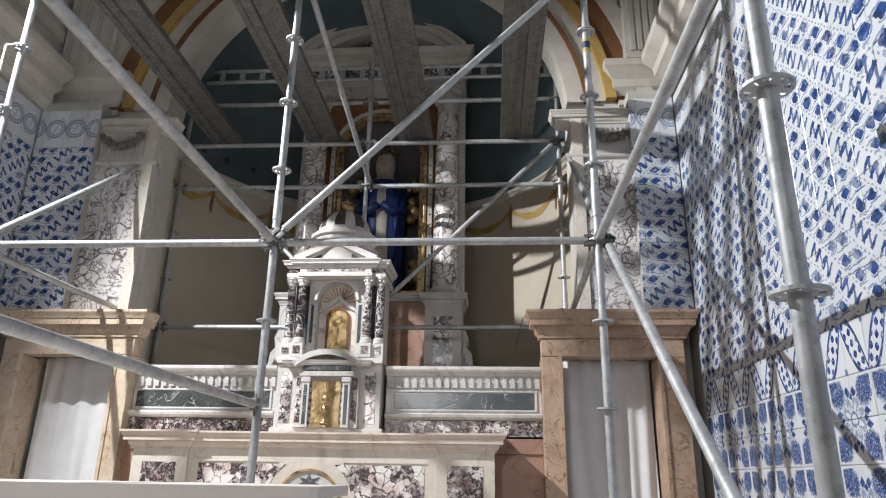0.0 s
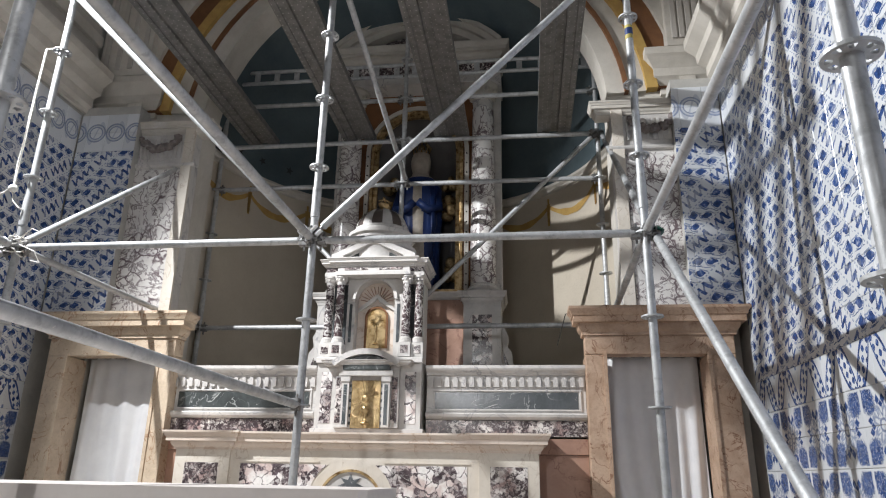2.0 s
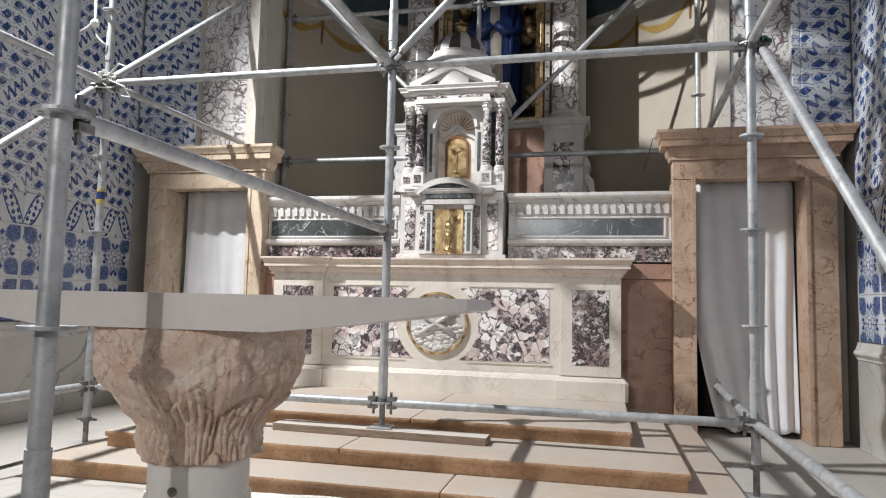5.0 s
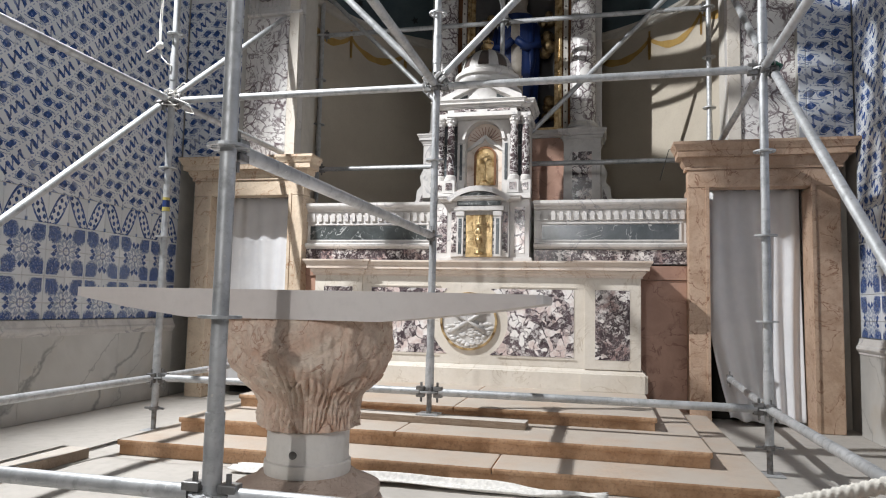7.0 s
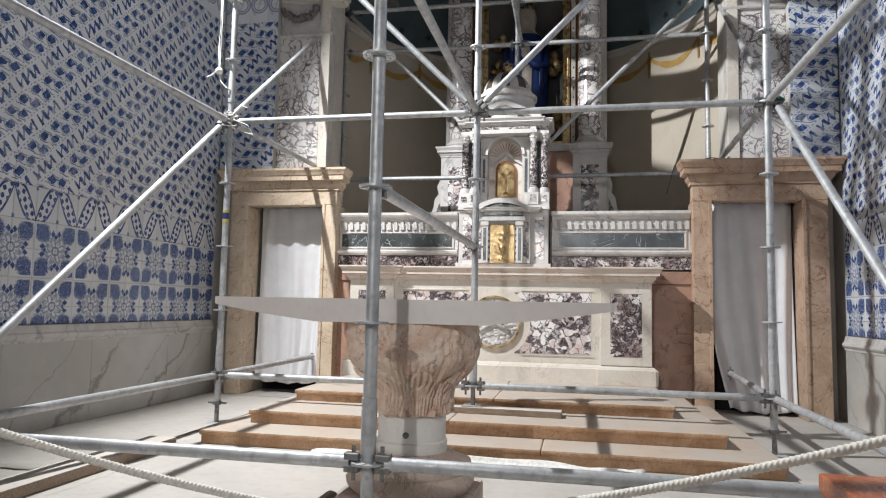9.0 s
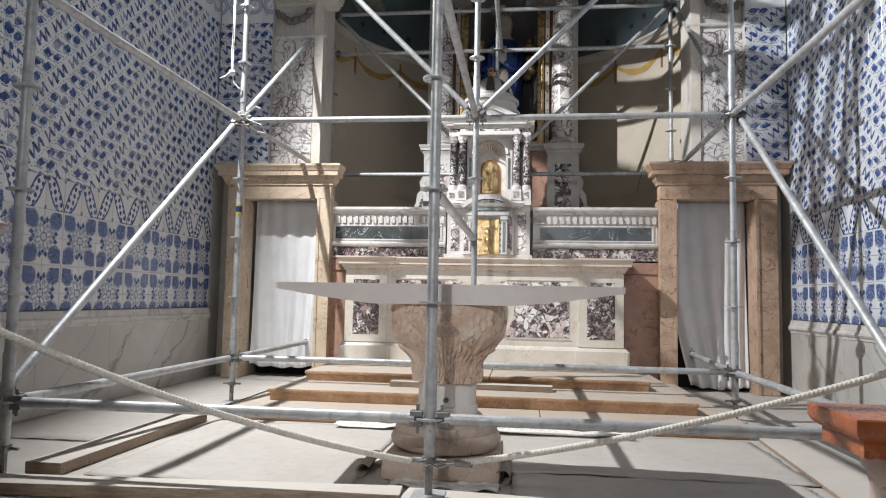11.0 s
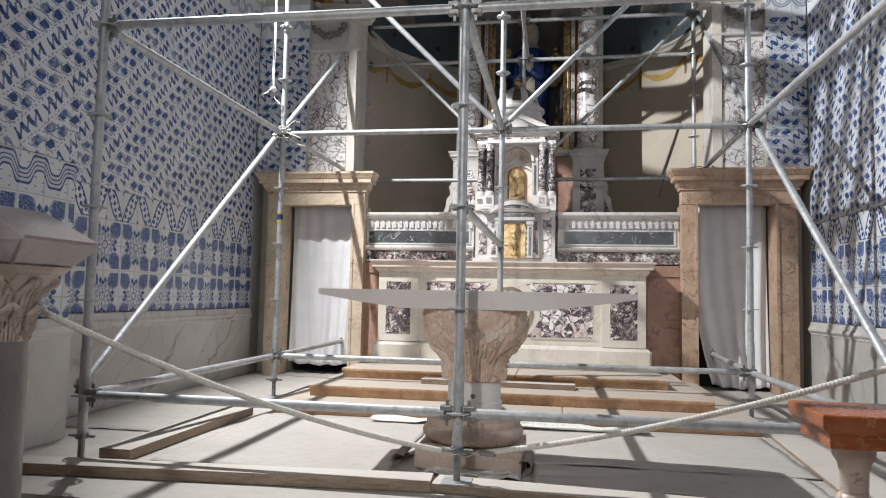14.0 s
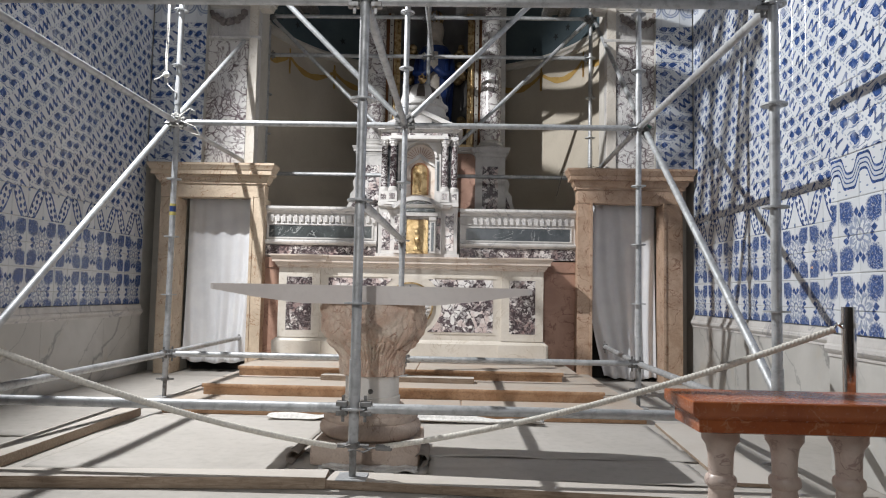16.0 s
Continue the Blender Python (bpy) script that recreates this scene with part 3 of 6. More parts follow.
def dado(name, x, s, y0, y1, joints):
    """Marble slabs with a rounded cap, along a wall at x."""
    ob = thing(name, (x, (y0 + y1) / 2, 0), "grey-veined white marble dado with a moulded cap", "dado", "", "structure")
    ys = [y0, *joints, y1]
    for a, b in zip(ys, ys[1:]):
        part("panel", box(B(), min(x, x + s * 0.022), a + 0.001, 0.0, max(x, x + s * 0.022), b - 0.001, DADO_Z0 - 0.02, 0.002), DADO_MARBLE, ob)
    prof = [(0.0, DADO_Z0 - 0.02), (0.03, DADO_Z0 - 0.02), (0.03, DADO_Z0 - 0.005), (0.042, DADO_Z0 + 0.005), (0.05, DADO_Z0 + 0.022), (0.046, DADO_Z0 + 0.04), (0.034, DADO_Z0 + 0.05),
            (0.034, DADO_Z0 + 0.06), (0.026, DADO_Z0 + 0.075), (0.022, DADO_Z0 + 0.1), (0.0, DADO_Z0 + 0.1)]
    part("cap", prism(B(), [(x + s * p, z) for p, z in prof], y0, y1, "xz"), WHITE_MARBLE, ob, auto=35)


dado("dado_west", WL, 1, PIER_Y, 5.5, (2.9, 3.75, 4.75))
dado("dado_east", WR, -1, PIER_Y, 5.5, (2.55, 3.5, 4.4))
dado("dado_pier_west", WL + PIER, 1, 0.35, PIER_Y, (1.2,))
dado("dado_pier_east", WR - PIER, -1, 0.35, PIER_Y, (1.2,))

# ---- end wall with the apse ----
SPRING = 4.25


def end_wall():
    bm = B()
    y0, y1 = YF + 0.02, YF + 0.3
    # side pieces with a doorway each, then the arch head
    prism(bm, [(WL, 0.0), (-4.0, 0.0), (-4.0, 1.972), (APX - APR, 1.972), (APX - APR, SPRING), (WL, SPRING)], y0, y1)
    prism(bm, [(WR, 0.0), (1.35, 0.0), (1.35, 1.972), (APX + APR, 1.972), (APX + APR, SPRING), (WR, SPRING)], y0, y1)
    prism(bm, [(WL, SPRING), *arc(APX, SPRING, APR, 180, 0, 32), (WR, SPRING), (WR, CEIL), (WL, CEIL)], y0, y1)
    return bm


single("wall_north", end_wall(), STUCCO, "pale stucco end wall opening into an apse", "wall", "structure")


def apse_wall():
    bm = B()
    n = 40
    def arc_at(r):
        mid = [(APX + r * math.cos(radians(180 - 180 * i / n)), APY + r * math.sin(radians(180 - 180 * i / n))) for i in range(n + 1)]
        return [(APX - r, YF + 0.3), *mid, (APX + r, YF + 0.3)]
    rows = []
    for (x0, y0), (x1, y1) in zip(arc_at(API), arc_at(API + 0.2)):
        rows.append([bm.verts.new(p) for p in ((x0, y0, 0), (x1, y1, 0), (x1, y1, SPRING - 0.02), (x0, y0, SPRING - 0.02))])
    for a, b in zip(rows, rows[1:]):
        for k in range(4):
            bm.faces.new((a[k], a[(k + 1) % 4], b[(k + 1) % 4], b[k]))
    return bm


apse = single("apse_wall", apse_wall(), PLASTER, "curved beige plaster apse wall with painted ochre festoons", "wall", "structure", auto=30)
ring = B()
prof = [(API - 0.002, SPRING - 0.06), (API - 0.03, SPRING - 0.05), (API - 0.04, SPRING - 0.02), (API - 0.07, SPRING), (API - 0.07, SPRING + 0.03), (API + 0.02, SPRING + 0.035)]
lathe(ring, prof, APX, APY, 40, 0, 180)
single("trim_apse_ring", ring, STUCCO, "thin pale moulding ring below the half dome", "trim", "structure", smooth=False)

dome_bm = B()
pr = [(API * math.cos(radians(a)), SPRING + 0.03 + APR * math.sin(radians(a))) for a in range(0, 91, 5)]
pr[-1] = (0.001, pr[-1][1])
lathe(dome_bm, pr, APX, APY, 40, 0, 180)
dome = single("half_dome", dome_bm, DOME_BLUE, "blue painted half dome scattered with dark stars", "dome", "structure", smooth=True)
barrel = B()
band_arch(barrel, APX, SPRING, API, API + 0.1, YF + 0.29, APY + 0.005, 0, 180, 32)
single("trim_apse_barrel", barrel, STUCCO, "short pale vault before the half dome", "trim", "structure")


def star_mesh(r):
    bm = B()
    pts = [(r * (1 if i % 2 == 0 else 0.42) * math.sin(math.pi * i / 5), r * (1 if i % 2 == 0 else 0.42) * math.cos(math.pi * i / 5)) for i in range(10)]
    prism(bm, pts, -0.002, 0.002, "xy")
    me = bpy.data.meshes.new("star")
    bm.to_mesh(me)
    bm.free()
    me.materials.append(STAR_PAINT)
    return me


star_me = star_mesh(0.055)
rng = random.Random(4)
for lat in range(6, 84, 9):
    count = max(3, int(17 * math.cos(radians(lat))))
    for k in range(count):
        az = 4 + 172 * (k + 0.5 + rng.uniform(-0.3, 0.3)) / count
        la = lat + rng.uniform(-3, 3)
        n = Vector((math.cos(radians(la)) * math.cos(radians(az)), math.cos(radians(la)) * math.sin(radians(az)), math.sin(radians(la))))
        ob = new("star", star_me)
        ob.parent = dome
        ob.matrix_basis = Matrix.Translation(Vector((APX, APY, SPRING + 0.03)) + n * (API - 0.006)) @ (-n).to_track_quat("Z", "Y").to_matrix().to_4x4() @ pose(0, 0, 0, 0, 0, rng.uniform(0, 72))

# painted festoons on the apse wall, a shallow relief of paint
def festoon(a0, a1, z):
    bm = B()
    n = 14
    for k in range(n):
        t0, t1 = k / n, (k + 1) / n
        def strip(t):
            a = radians(a0 + (a1 - a0) * t)
            sag = 4 * t * (1 - t)
            wid = 0.035 + 0.05 * sag + 0.012 * math.sin(21 * t)
            zz = z - 0.16 * sag
            r = API - 0.006
            return [bm.verts.new((APX + r * math.cos(a), APY + r * math.sin(a), zz + q)) for q in (wid * 0.5, -wid * 0.5)]
        p, q = strip(t0), strip(t1)
        bm.faces.new((p[0], p[1], q[1], q[0]))
    for t, ln in ((0.0, 0.24), (1.0, 0.24)):
        a = radians(a0 + (a1 - a0) * t)
        r = API - 0.007
        for j, (w, z0, z1) in enumerate(((0.016, 0.1, -0.02), (0.03, 0.03, -0.08), (0.022, -0.08, -ln))):
            vs = []
            for da, zz in ((-w, z0), (w, z0), (w * 0.7, z1), (-w * 0.7, z1)):
                aa = a + da / API
                vs.append(bm.verts.new((APX + (r - 0.001 * j) * math.cos(aa), APY + (r - 0.001 * j) * math.sin(aa), z + zz)))
            bm.faces.new(vs)
    return part("festoon", bm, OCHRE, apse, "painted ochre festoon with tassels")


for k in range(8):
    festoon(4 + k * 21.5, 4 + (k + 1) * 21.5, 4.04)

# arch bands round the apse mouth
for r0, r1, yf, mt, nm in ((APR, APR + 0.16, YF - 0.03, STUCCO, "pale"), (APR + 0.16, APR + 0.2, YF - 0.06, BROWN, "brown"), (APR + 0.2, APR + 0.36, YF - 0.02, STUCCO, "pale"),
                           (APR + 0.36, APR + 0.46, YF - 0.07, OCHRE, "gilt"), (APR + 0.46, APR + 0.66, YF - 0.03, BROWN, "brown"), (APR + 0.66, APR + 0.8, YF - 0.08, STUCCO, "pale")):
    bm = B()
    band_arch(bm, APX, SPRING, r0, r1, yf, YF + 0.019, 4, 176, 36)
    single("trim_arch", bm, mt, nm + " moulded band of the apse arch", "trim", "structure")


# ---- corner piers, pilasters, capitals ----
def pilaster(name, s):
    """s: -1 for the west side, 1 for the east."""
    x_in, x_out = APX + s * APR, APX + s * (APR + 0.6)
    xw = WL if s < 0 else WR
    a, b = min(x_in, x_out), max(x_in, x_out)
    ob = thing(name, ((a + b) / 2, YF, 0), "marble pilaster with veined panel and carved garland capital", "pilaster", "", "structure")
    part("shaft", box(B(), a, YF - 0.1, 2.0, b, YF + 0.02, 3.8, 0.004), WHITE_MARBLE, ob)
    e0, e1 = (x_in + 0.0, x_in - s * -0.1) if s > 0 else (x_in - 0.1, x_in)
    e0, e1 = min(e0, e1), max(e0, e1)
    pa, pb = (e1 + 0.01, b - 0.02) if s > 0 else (a + 0.02, e0 - 0.01)
    part("panel", box(B(), pa, YF - 0.112, 2.0, pb, YF - 0.1, 3.74, 0.003), BRECCIA_PALE, ob, "veined breccia panel")
    part("strip", box(B(), e0, YF - 0.13, 2.0, e1, YF - 0.1, 4.18, 0.003), CREAM, ob)
    part("necking", moulding(B(), a, b, [(0.0, 3.76), (0.03, 3.77), (0.035, 3.785), (0.03, 3.8), (0.0, 3.81)], YF - 0.1), WHITE_MARBLE, ob)
    part("capital", box(B(), a, YF - 0.1, 3.81, b, YF + 0.02, 4.12), WHITE_MARBLE, ob)
    for k in range(10):
        xx = pa + 0.03 + (pb - pa - 0.06) * k / 9
        part("flute", box(B(), xx - 0.012, YF - 0.112, 3.86, xx + 0.012, YF - 0.1, 4.08, 0.004), WHITE_MARBLE, ob)
    bm = B()
    pts = []
    for k in range(15):
        t = k / 14
        pts.append((pa + 0.05 + (pb - pa - 0.1) * t, YF - 0.135, 4.05 - 0.4 * t * (1 - t)))
    path_tube(bm, pts, 0.028, 7, 1.3)
    for k in range(15):
        p = Vector(pts[k])
        bmesh.ops.create_icosphere(bm, subdivisions=1, radius=0.03 + 0.008 * (k % 3), matrix=Matrix.Translation(p + Vector((0, -0.01, 0.012 * (-1) ** k))))
    part("garland", bm, plain("garland_stone", (0.2, 0.17, 0.16), 0.6), ob, "dark carved leaf garland")
    part("abacus", cornice(a, b, YF + 0.02, 4.12, 4.24, 0.07, 0.12), STUCCO, ob)


pilaster("pilaster_west", -1)
pilaster("pilaster_east", 1)


def corner_pier(name, s):
    xw = WL if s < 0 else WR
    x1 = xw - s * 0.6 if s < 0 else xw - 0.42
    a, b = (WL, WL + 0.6) if s < 0 else (WR - 0.4, WR)
    ob = thing(name, ((a + b) / 2, YF, 0), "corner pier faced with blue and white tiles", "pier", "", "structure")
    part("core", box(B(), a + 0.004, YF - 0.2, 2.312, b - 0.004, YF + 0.02, 4.4), GROUT, ob)
    capz = 4.36
    prof = [(0.0, capz), (0.04, capz), (0.045, capz + 0.05), (0.03, capz + 0.07), (0.08, capz + 0.14), (0.1, capz + 0.16), (0.1, capz + 0.24), (0.16, capz + 0.33), (0.18, capz + 0.35), (0.18, capz + 0.42), (0.0, capz + 0.43)]
    part("capital", moulding(B(), a, b, prof, YF + 0.015), STUCCO, ob, "white moulded capital")
    part("upper_shaft", box(B(), a + 0.03, YF - 0.16, capz + 0.43, b - 0.03, YF + 0.018, CEIL - 0.02), STUCCO, ob)
    for k in range(4):
        xx = a + 0.1 + (b - a - 0.2) * k / 3
        part("flute", box(B(), xx - 0.025, YF - 0.18, capz + 0.5, xx + 0.025, YF - 0.16, CEIL - 0.1, 0.006), WALL_PLASTER, ob)
    return ob


cp_w, cp_e = corner_pier("pier_west", -1), corner_pier("pier_east", 1)


def wall_cornice(name, x, s, y0, y1):
    z = 4.34
    prof = [(0.0, z), (0.03, z), (0.035, z + 0.04), (0.07, z + 0.07), (0.07, z + 0.16), (0.14, z + 0.2), (0.15, z + 0.28), (0.22, z + 0.34), (0.24, z + 0.36), (0.24, z + 0.44), (0.0, z + 0.45)]
    single(name, prism(B(), [(x + s * p, q) for p, q in prof], y0, y1, "xz"), STUCCO, "pale moulded cornice along the side wall", "trim", "structure", auto=35)
    for zz, pr_ in ((5.1, 0.05), (5.35, 0.03)):
        single("trim_wall_band", box(B(), min(x - s * 0.01, x + s * pr_), y0, zz, max(x - s * 0.01, x + s * pr_), y1, zz + 0.12, 0.01), STUCCO, "pale raised band on the upper wall", "trim", "structure")
    single("trim_upper_wall", box(B(), min(x - s * 0.01, x + s * 0.008), y0, 4.8, max(x - s * 0.01, x + s * 0.008), y1, CEIL - 0.02), WALL_PLASTER, "pale plaster of the upper side wall", "trim", "structure")


wall_cornice("trim_cornice_west", WL, 1, PIER_Y, YF - 0.2)
wall_cornice("trim_cornice_east", WR, -1, PIER_Y, YF - 0.2)


# ---- portals with curtains ----
def portal(name, x0, x1, mt, label):
    """x0, x1: the outer edges of the jambs; pink stone frame standing before the end wall."""
    yf, yb = 5.5, YF + 0.3
    ob = thing(name, ((x0 + x1) / 2, yf, 0), label, "doorway", "side portals", "structure")
    left, right = (0.19, 0.15) if x0 < -2 else (0.165, 0.212)
    part("jamb", box(B(), x0, yf, 0.0, x0 + left, YF + 0.018, 1.928, 0.008), mt, ob)
    part("jamb", box(B(), x1 - right, yf, 0.0, x1, YF + 0.018, 1.928, 0.008), mt, ob)
    part("jamb_fillet", box(B(), x0 + left - 0.03, yf - 0.012, 0.0, x0 + left, yf, 1.95, 0.003), mt, ob)
    part("jamb_fillet", box(B(), x1 - right, yf - 0.012, 0.0, x1 - right + 0.03, yf, 1.95, 0.003), mt, ob)
    part("lintel", box(B(), x0, yf - 0.001, 1.93, x1, YF - 0.102, 2.078, 0.006), mt, ob)
    part("cornice", cornice(x0 + 0.123, x1 - 0.123, YF - 0.12, 2.079, 2.295, 0.115, YF - 0.12 - yf), mt, ob, auto=25)
    # black plate: the darkness beyond the doorway is put into its colour
    part("void", box(B(), x0 + left - 0.002, YF + 0.25, 0.0, x1 - right + 0.002, YF + 0.26, 1.972), BLACK, ob, "black plate standing in for the unlit space behind the curtain")
    return ob, x0 + left, x1 - right


pw, pwl, pwr = portal("door_west", -4.165, -3.01, DOOR_PALE, "pale limestone portal with moulded cornice and a white curtain")
pe, pel, per = portal("door_east", 0.41, 1.545, DOOR_STONE, "pink limestone portal with moulded cornice and a white curtain")


def curtain(x0, x1, ztop, zbot, y, tuck, label):
    """Hanging cloth with pleats; tuck: how far the inner lower corner is swept aside."""
    bm = B()
    nx, nz = 90, 40
    rows = []
    for j in range(nz + 1):
        t = j / nz
        row = []
        for i in range(nx + 1):
            u = i / nx
            left = x0 + tuck * max(0.0, t - 0.45) ** 1.6
            x = left + (x1 - left) * u
            deep = 0.007 + 0.016 * t
            yy = y + deep * math.sin(u * 34 + 1.6 * math.sin(3 * t + u * 5)) + 0.5 * deep * math.sin(u * 17 + 2)
            z = ztop + (zbot - ztop) * t - 0.03 * t * math.sin(u * 3.1) + 0.008 * t * math.sin(u * 23)
            row.append(bm.verts.new((x, yy - 0.06 * t * t, z)))
        rows.append(row)
    for j in range(nz):
        for i in range(nx):
            bm.faces.new((rows[j][i], rows[j][i + 1], rows[j + 1][i + 1], rows[j + 1][i]))
    ob = single("curtain", bm, CURTAIN, label, "curtain", "", "portal curtains", (0.5 * (x0 + x1), y, zbot), smooth=True)
    md = ob.modifiers.new("thickness", "SOLIDIFY")
    md.thickness = 0.003


curtain(pwl + 0.02, pwr - 0.01, 1.965, 0.13, YF + 0.045, 0.0, "white cotton curtain hanging in the pale limestone portal")
curtain(pel + 0.01, per - 0.01, 1.965, 0.05, YF + 0.045, 0.45, "white cotton curtain swept aside at its lower corner")
for x0, x1 in ((pwl, pwr), (pel, per)):
    single("curtain_rod", tube(B(), (x0 + 0.001, YF + 0.045, 1.955), (x1 - 0.001, YF + 0.045, 1.955), 0.008, 8), DARK_STEEL, "thin dark rod holding the curtain", "curtain rod", loc=(x0, YF + 0.045, 1.955))

# ---- altar steps ----
def step(name, x0, x1, yf, z0, z1, stuff):
    """One tread with a rounded nosing, mitred round three sides, over a recessed riser."""
    ob = thing(name, ((x0 + x1) / 2, yf, z0), "worn pink limestone altar step with rounded nosing", "step", "altar steps", "structure")
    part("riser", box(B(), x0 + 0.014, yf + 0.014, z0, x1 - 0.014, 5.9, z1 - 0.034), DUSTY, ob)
    cuts = [x0, x0 + (x1 - x0) * stuff, x1]
    for a, b in zip(cuts, cuts[1:]):
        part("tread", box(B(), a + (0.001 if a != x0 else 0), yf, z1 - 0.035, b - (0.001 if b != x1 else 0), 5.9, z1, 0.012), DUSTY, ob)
    return ob


step("altar_step", -3.06, 0.54, 3.2, 0.0, 0.09, 0.62)
step("altar_step", -2.88, 0.295, 3.53, 0.09, 0.18, 0.45)
step("altar_step", -2.77, 0.055, 4.06, 0.18, 0.265, 0.55)
# ---- altar ----
OLD_GILT = gilding("dull_gilding", 0.6, (0.1, 0.05, 0.015))
AZ0 = 0.265


def altar():
    ob = thing("altar", (CA, 5.3, AZ0), "cream marble altar with violet breccia panels and a round relief", "altar")
    yf, yb = 5.31, 5.62
    hw = 1.395
    plinth = moulding(B(), CA - hw, CA + hw, [(0.05, AZ0), (0.05, AZ0 + 0.135), (0.035, AZ0 + 0.14), (0.03, AZ0 + 0.15), (0.012, AZ0 + 0.165), (0.0, AZ0 + 0.17)], yb)
    for v in plinth.verts:
        if v.co.y < yb - 0.0005:
            v.co.y -= yb - yf
    part("plinth", plinth, CREAM, ob)
    part("body", box(B(), CA - hw + 0.004, yf, AZ0 + 0.17, CA + hw - 0.004, yb, 1.17, 0.003), CREAM, ob)
    for s in (-1, 1):
        x = CA + s * 1.175
        part("pilaster", box(B(), x - 0.22, yf - 0.022, AZ0 + 0.17, x + 0.22, yf, 1.168, 0.003), CREAM, ob)
        part("side_panel", box(B(), x - 0.135, yf - 0.025, 0.512, x + 0.135, yf - 0.022, 1.07, 0.001), BRECCIA_DARK, ob, "dark breccia inlay panel")
        part("pilaster_plinth", box(B(), x - 0.25, yf - 0.078, AZ0, x + 0.25, yf - 0.052, AZ0 + 0.138, 0.004), CREAM, ob)
        # breccia field beside the relief with a hollowed edge
        x0, x1 = CA + s * 0.27, CA + s * 0.87
        pts = [(x1, 0.518), (x1, 1.068)]
        r, cz = 0.33, 0.793
        a = math.degrees(math.asin((1.068 - cz) / r))
        pts += [(CA + s * r * math.cos(radians(q)), cz + r * math.sin(radians(q))) for q in np.linspace(a, -a, 14)]
        part("field_panel", prism(B(), pts, yf - 0.004, yf), BRECCIA, ob, "violet and white breccia inlay")
        for z in (0.5, 1.082):
            part("fillet", box(B(), min(x0, x1) - 0.02, yf - 0.008, z, max(x0, x1) + 0.02, yf, z + 0.008), CREAM, ob)
    top = cornice(CA - hw, CA + hw, yb, 1.168, 1.3, 0.085)
    for v in top.verts:
        if v.co.y < yb - 0.0005:
            v.co.y -= yb - yf
    part("mensa_cornice", top, PINK_CREAM, ob, "moulded pink-cream edge", auto=25)
    for s in (-1, 1):
        x = CA + s * 1.175
        c = cornice(x - 0.2, x + 0.2, yf, 1.166, 1.304, 0.085, 0.025)
        part("cornice_break", c, PINK_CREAM, ob, auto=25)
    # relief
    cz = 0.793
    disc = B()
    prism(disc, arc(CA, cz, 0.225, 0, 352, 44), yf - 0.008, yf - 0.001)
    part("medallion", disc, WHITE_MARBLE, ob, "white marble relief of crossed arms over clouds")
    g = B()
    band_arch(g, CA, cz, 0.226, 0.244, yf - 0.022, yf, 0, 360, 48)
    part("medallion_ring", g, OLD_GILT, ob, "dull gilt ring")
    rel = B()
    rr = random.Random(7)
    for k in range(150):
        a, q = rr.uniform(185, 355), rr.uniform(0.03, 0.205)
        x, z = CA + q * math.cos(radians(a)), cz + q * math.sin(radians(a))
        m = Matrix.Translation((x, yf - 0.008, z)) @ Matrix.Diagonal((1.3, 0.5, 0.8, 1))
        bmesh.ops.create_icosphere(rel, subdivisions=2, radius=rr.uniform(0.011, 0.023), matrix=m)
    for sgn in (-1, 1):
        pts = [(CA - sgn * 0.14, yf - 0.012, cz - 0.09), (CA - sgn * 0.05, yf - 0.02, cz - 0.03), (CA + sgn * 0.05, yf - 0.026, cz + 0.03), (CA + sgn * 0.12, yf - 0.02, cz + 0.075)]
        path_tube(rel, pts, 0.019, 10)
        for q in range(4):
            tip = Vector(pts[-1])
            path_tube(rel, [tip, tip + Vector((sgn * (0.02 + 0.008 * q), -0.004, 0.045 - 0.009 * q))], 0.006, 6)
    part("relief", rel, WHITE_MARBLE, ob, smooth=True)
    cr = B()
    prism(cr, [(CA + 0.1 * (1 if i % 2 == 0 else 0.45) * math.sin(math.pi * i / 7), cz + 0.14 + 0.07 * (1 if i % 2 == 0 else 0.45) * math.cos(math.pi * i / 7)) for i in range(14)], yf - 0.013, yf - 0.008)
    part("star_inlay", cr, DARK_STONE, ob, "dark star inlay")


altar()


# ---- base wall and gradines behind the altar ----
def base_wall():
    ob = thing("altar_back_wall", (CA, 5.7, 0), "pink-brown stone wall behind the altar", "wall", "", "structure")
    for a, b in ((-3.06, CA - 0.9), (CA + 0.9, 0.409)):
        part("slab", box(B(), a, 5.625, 0.0, b, 5.75, 1.17, 0.003), RED_STONE, ob)
        part("band", box(B(), a, 5.61, 1.172, b, 5.75, 1.29, 0.004), RED_STONE, ob)


base_wall()


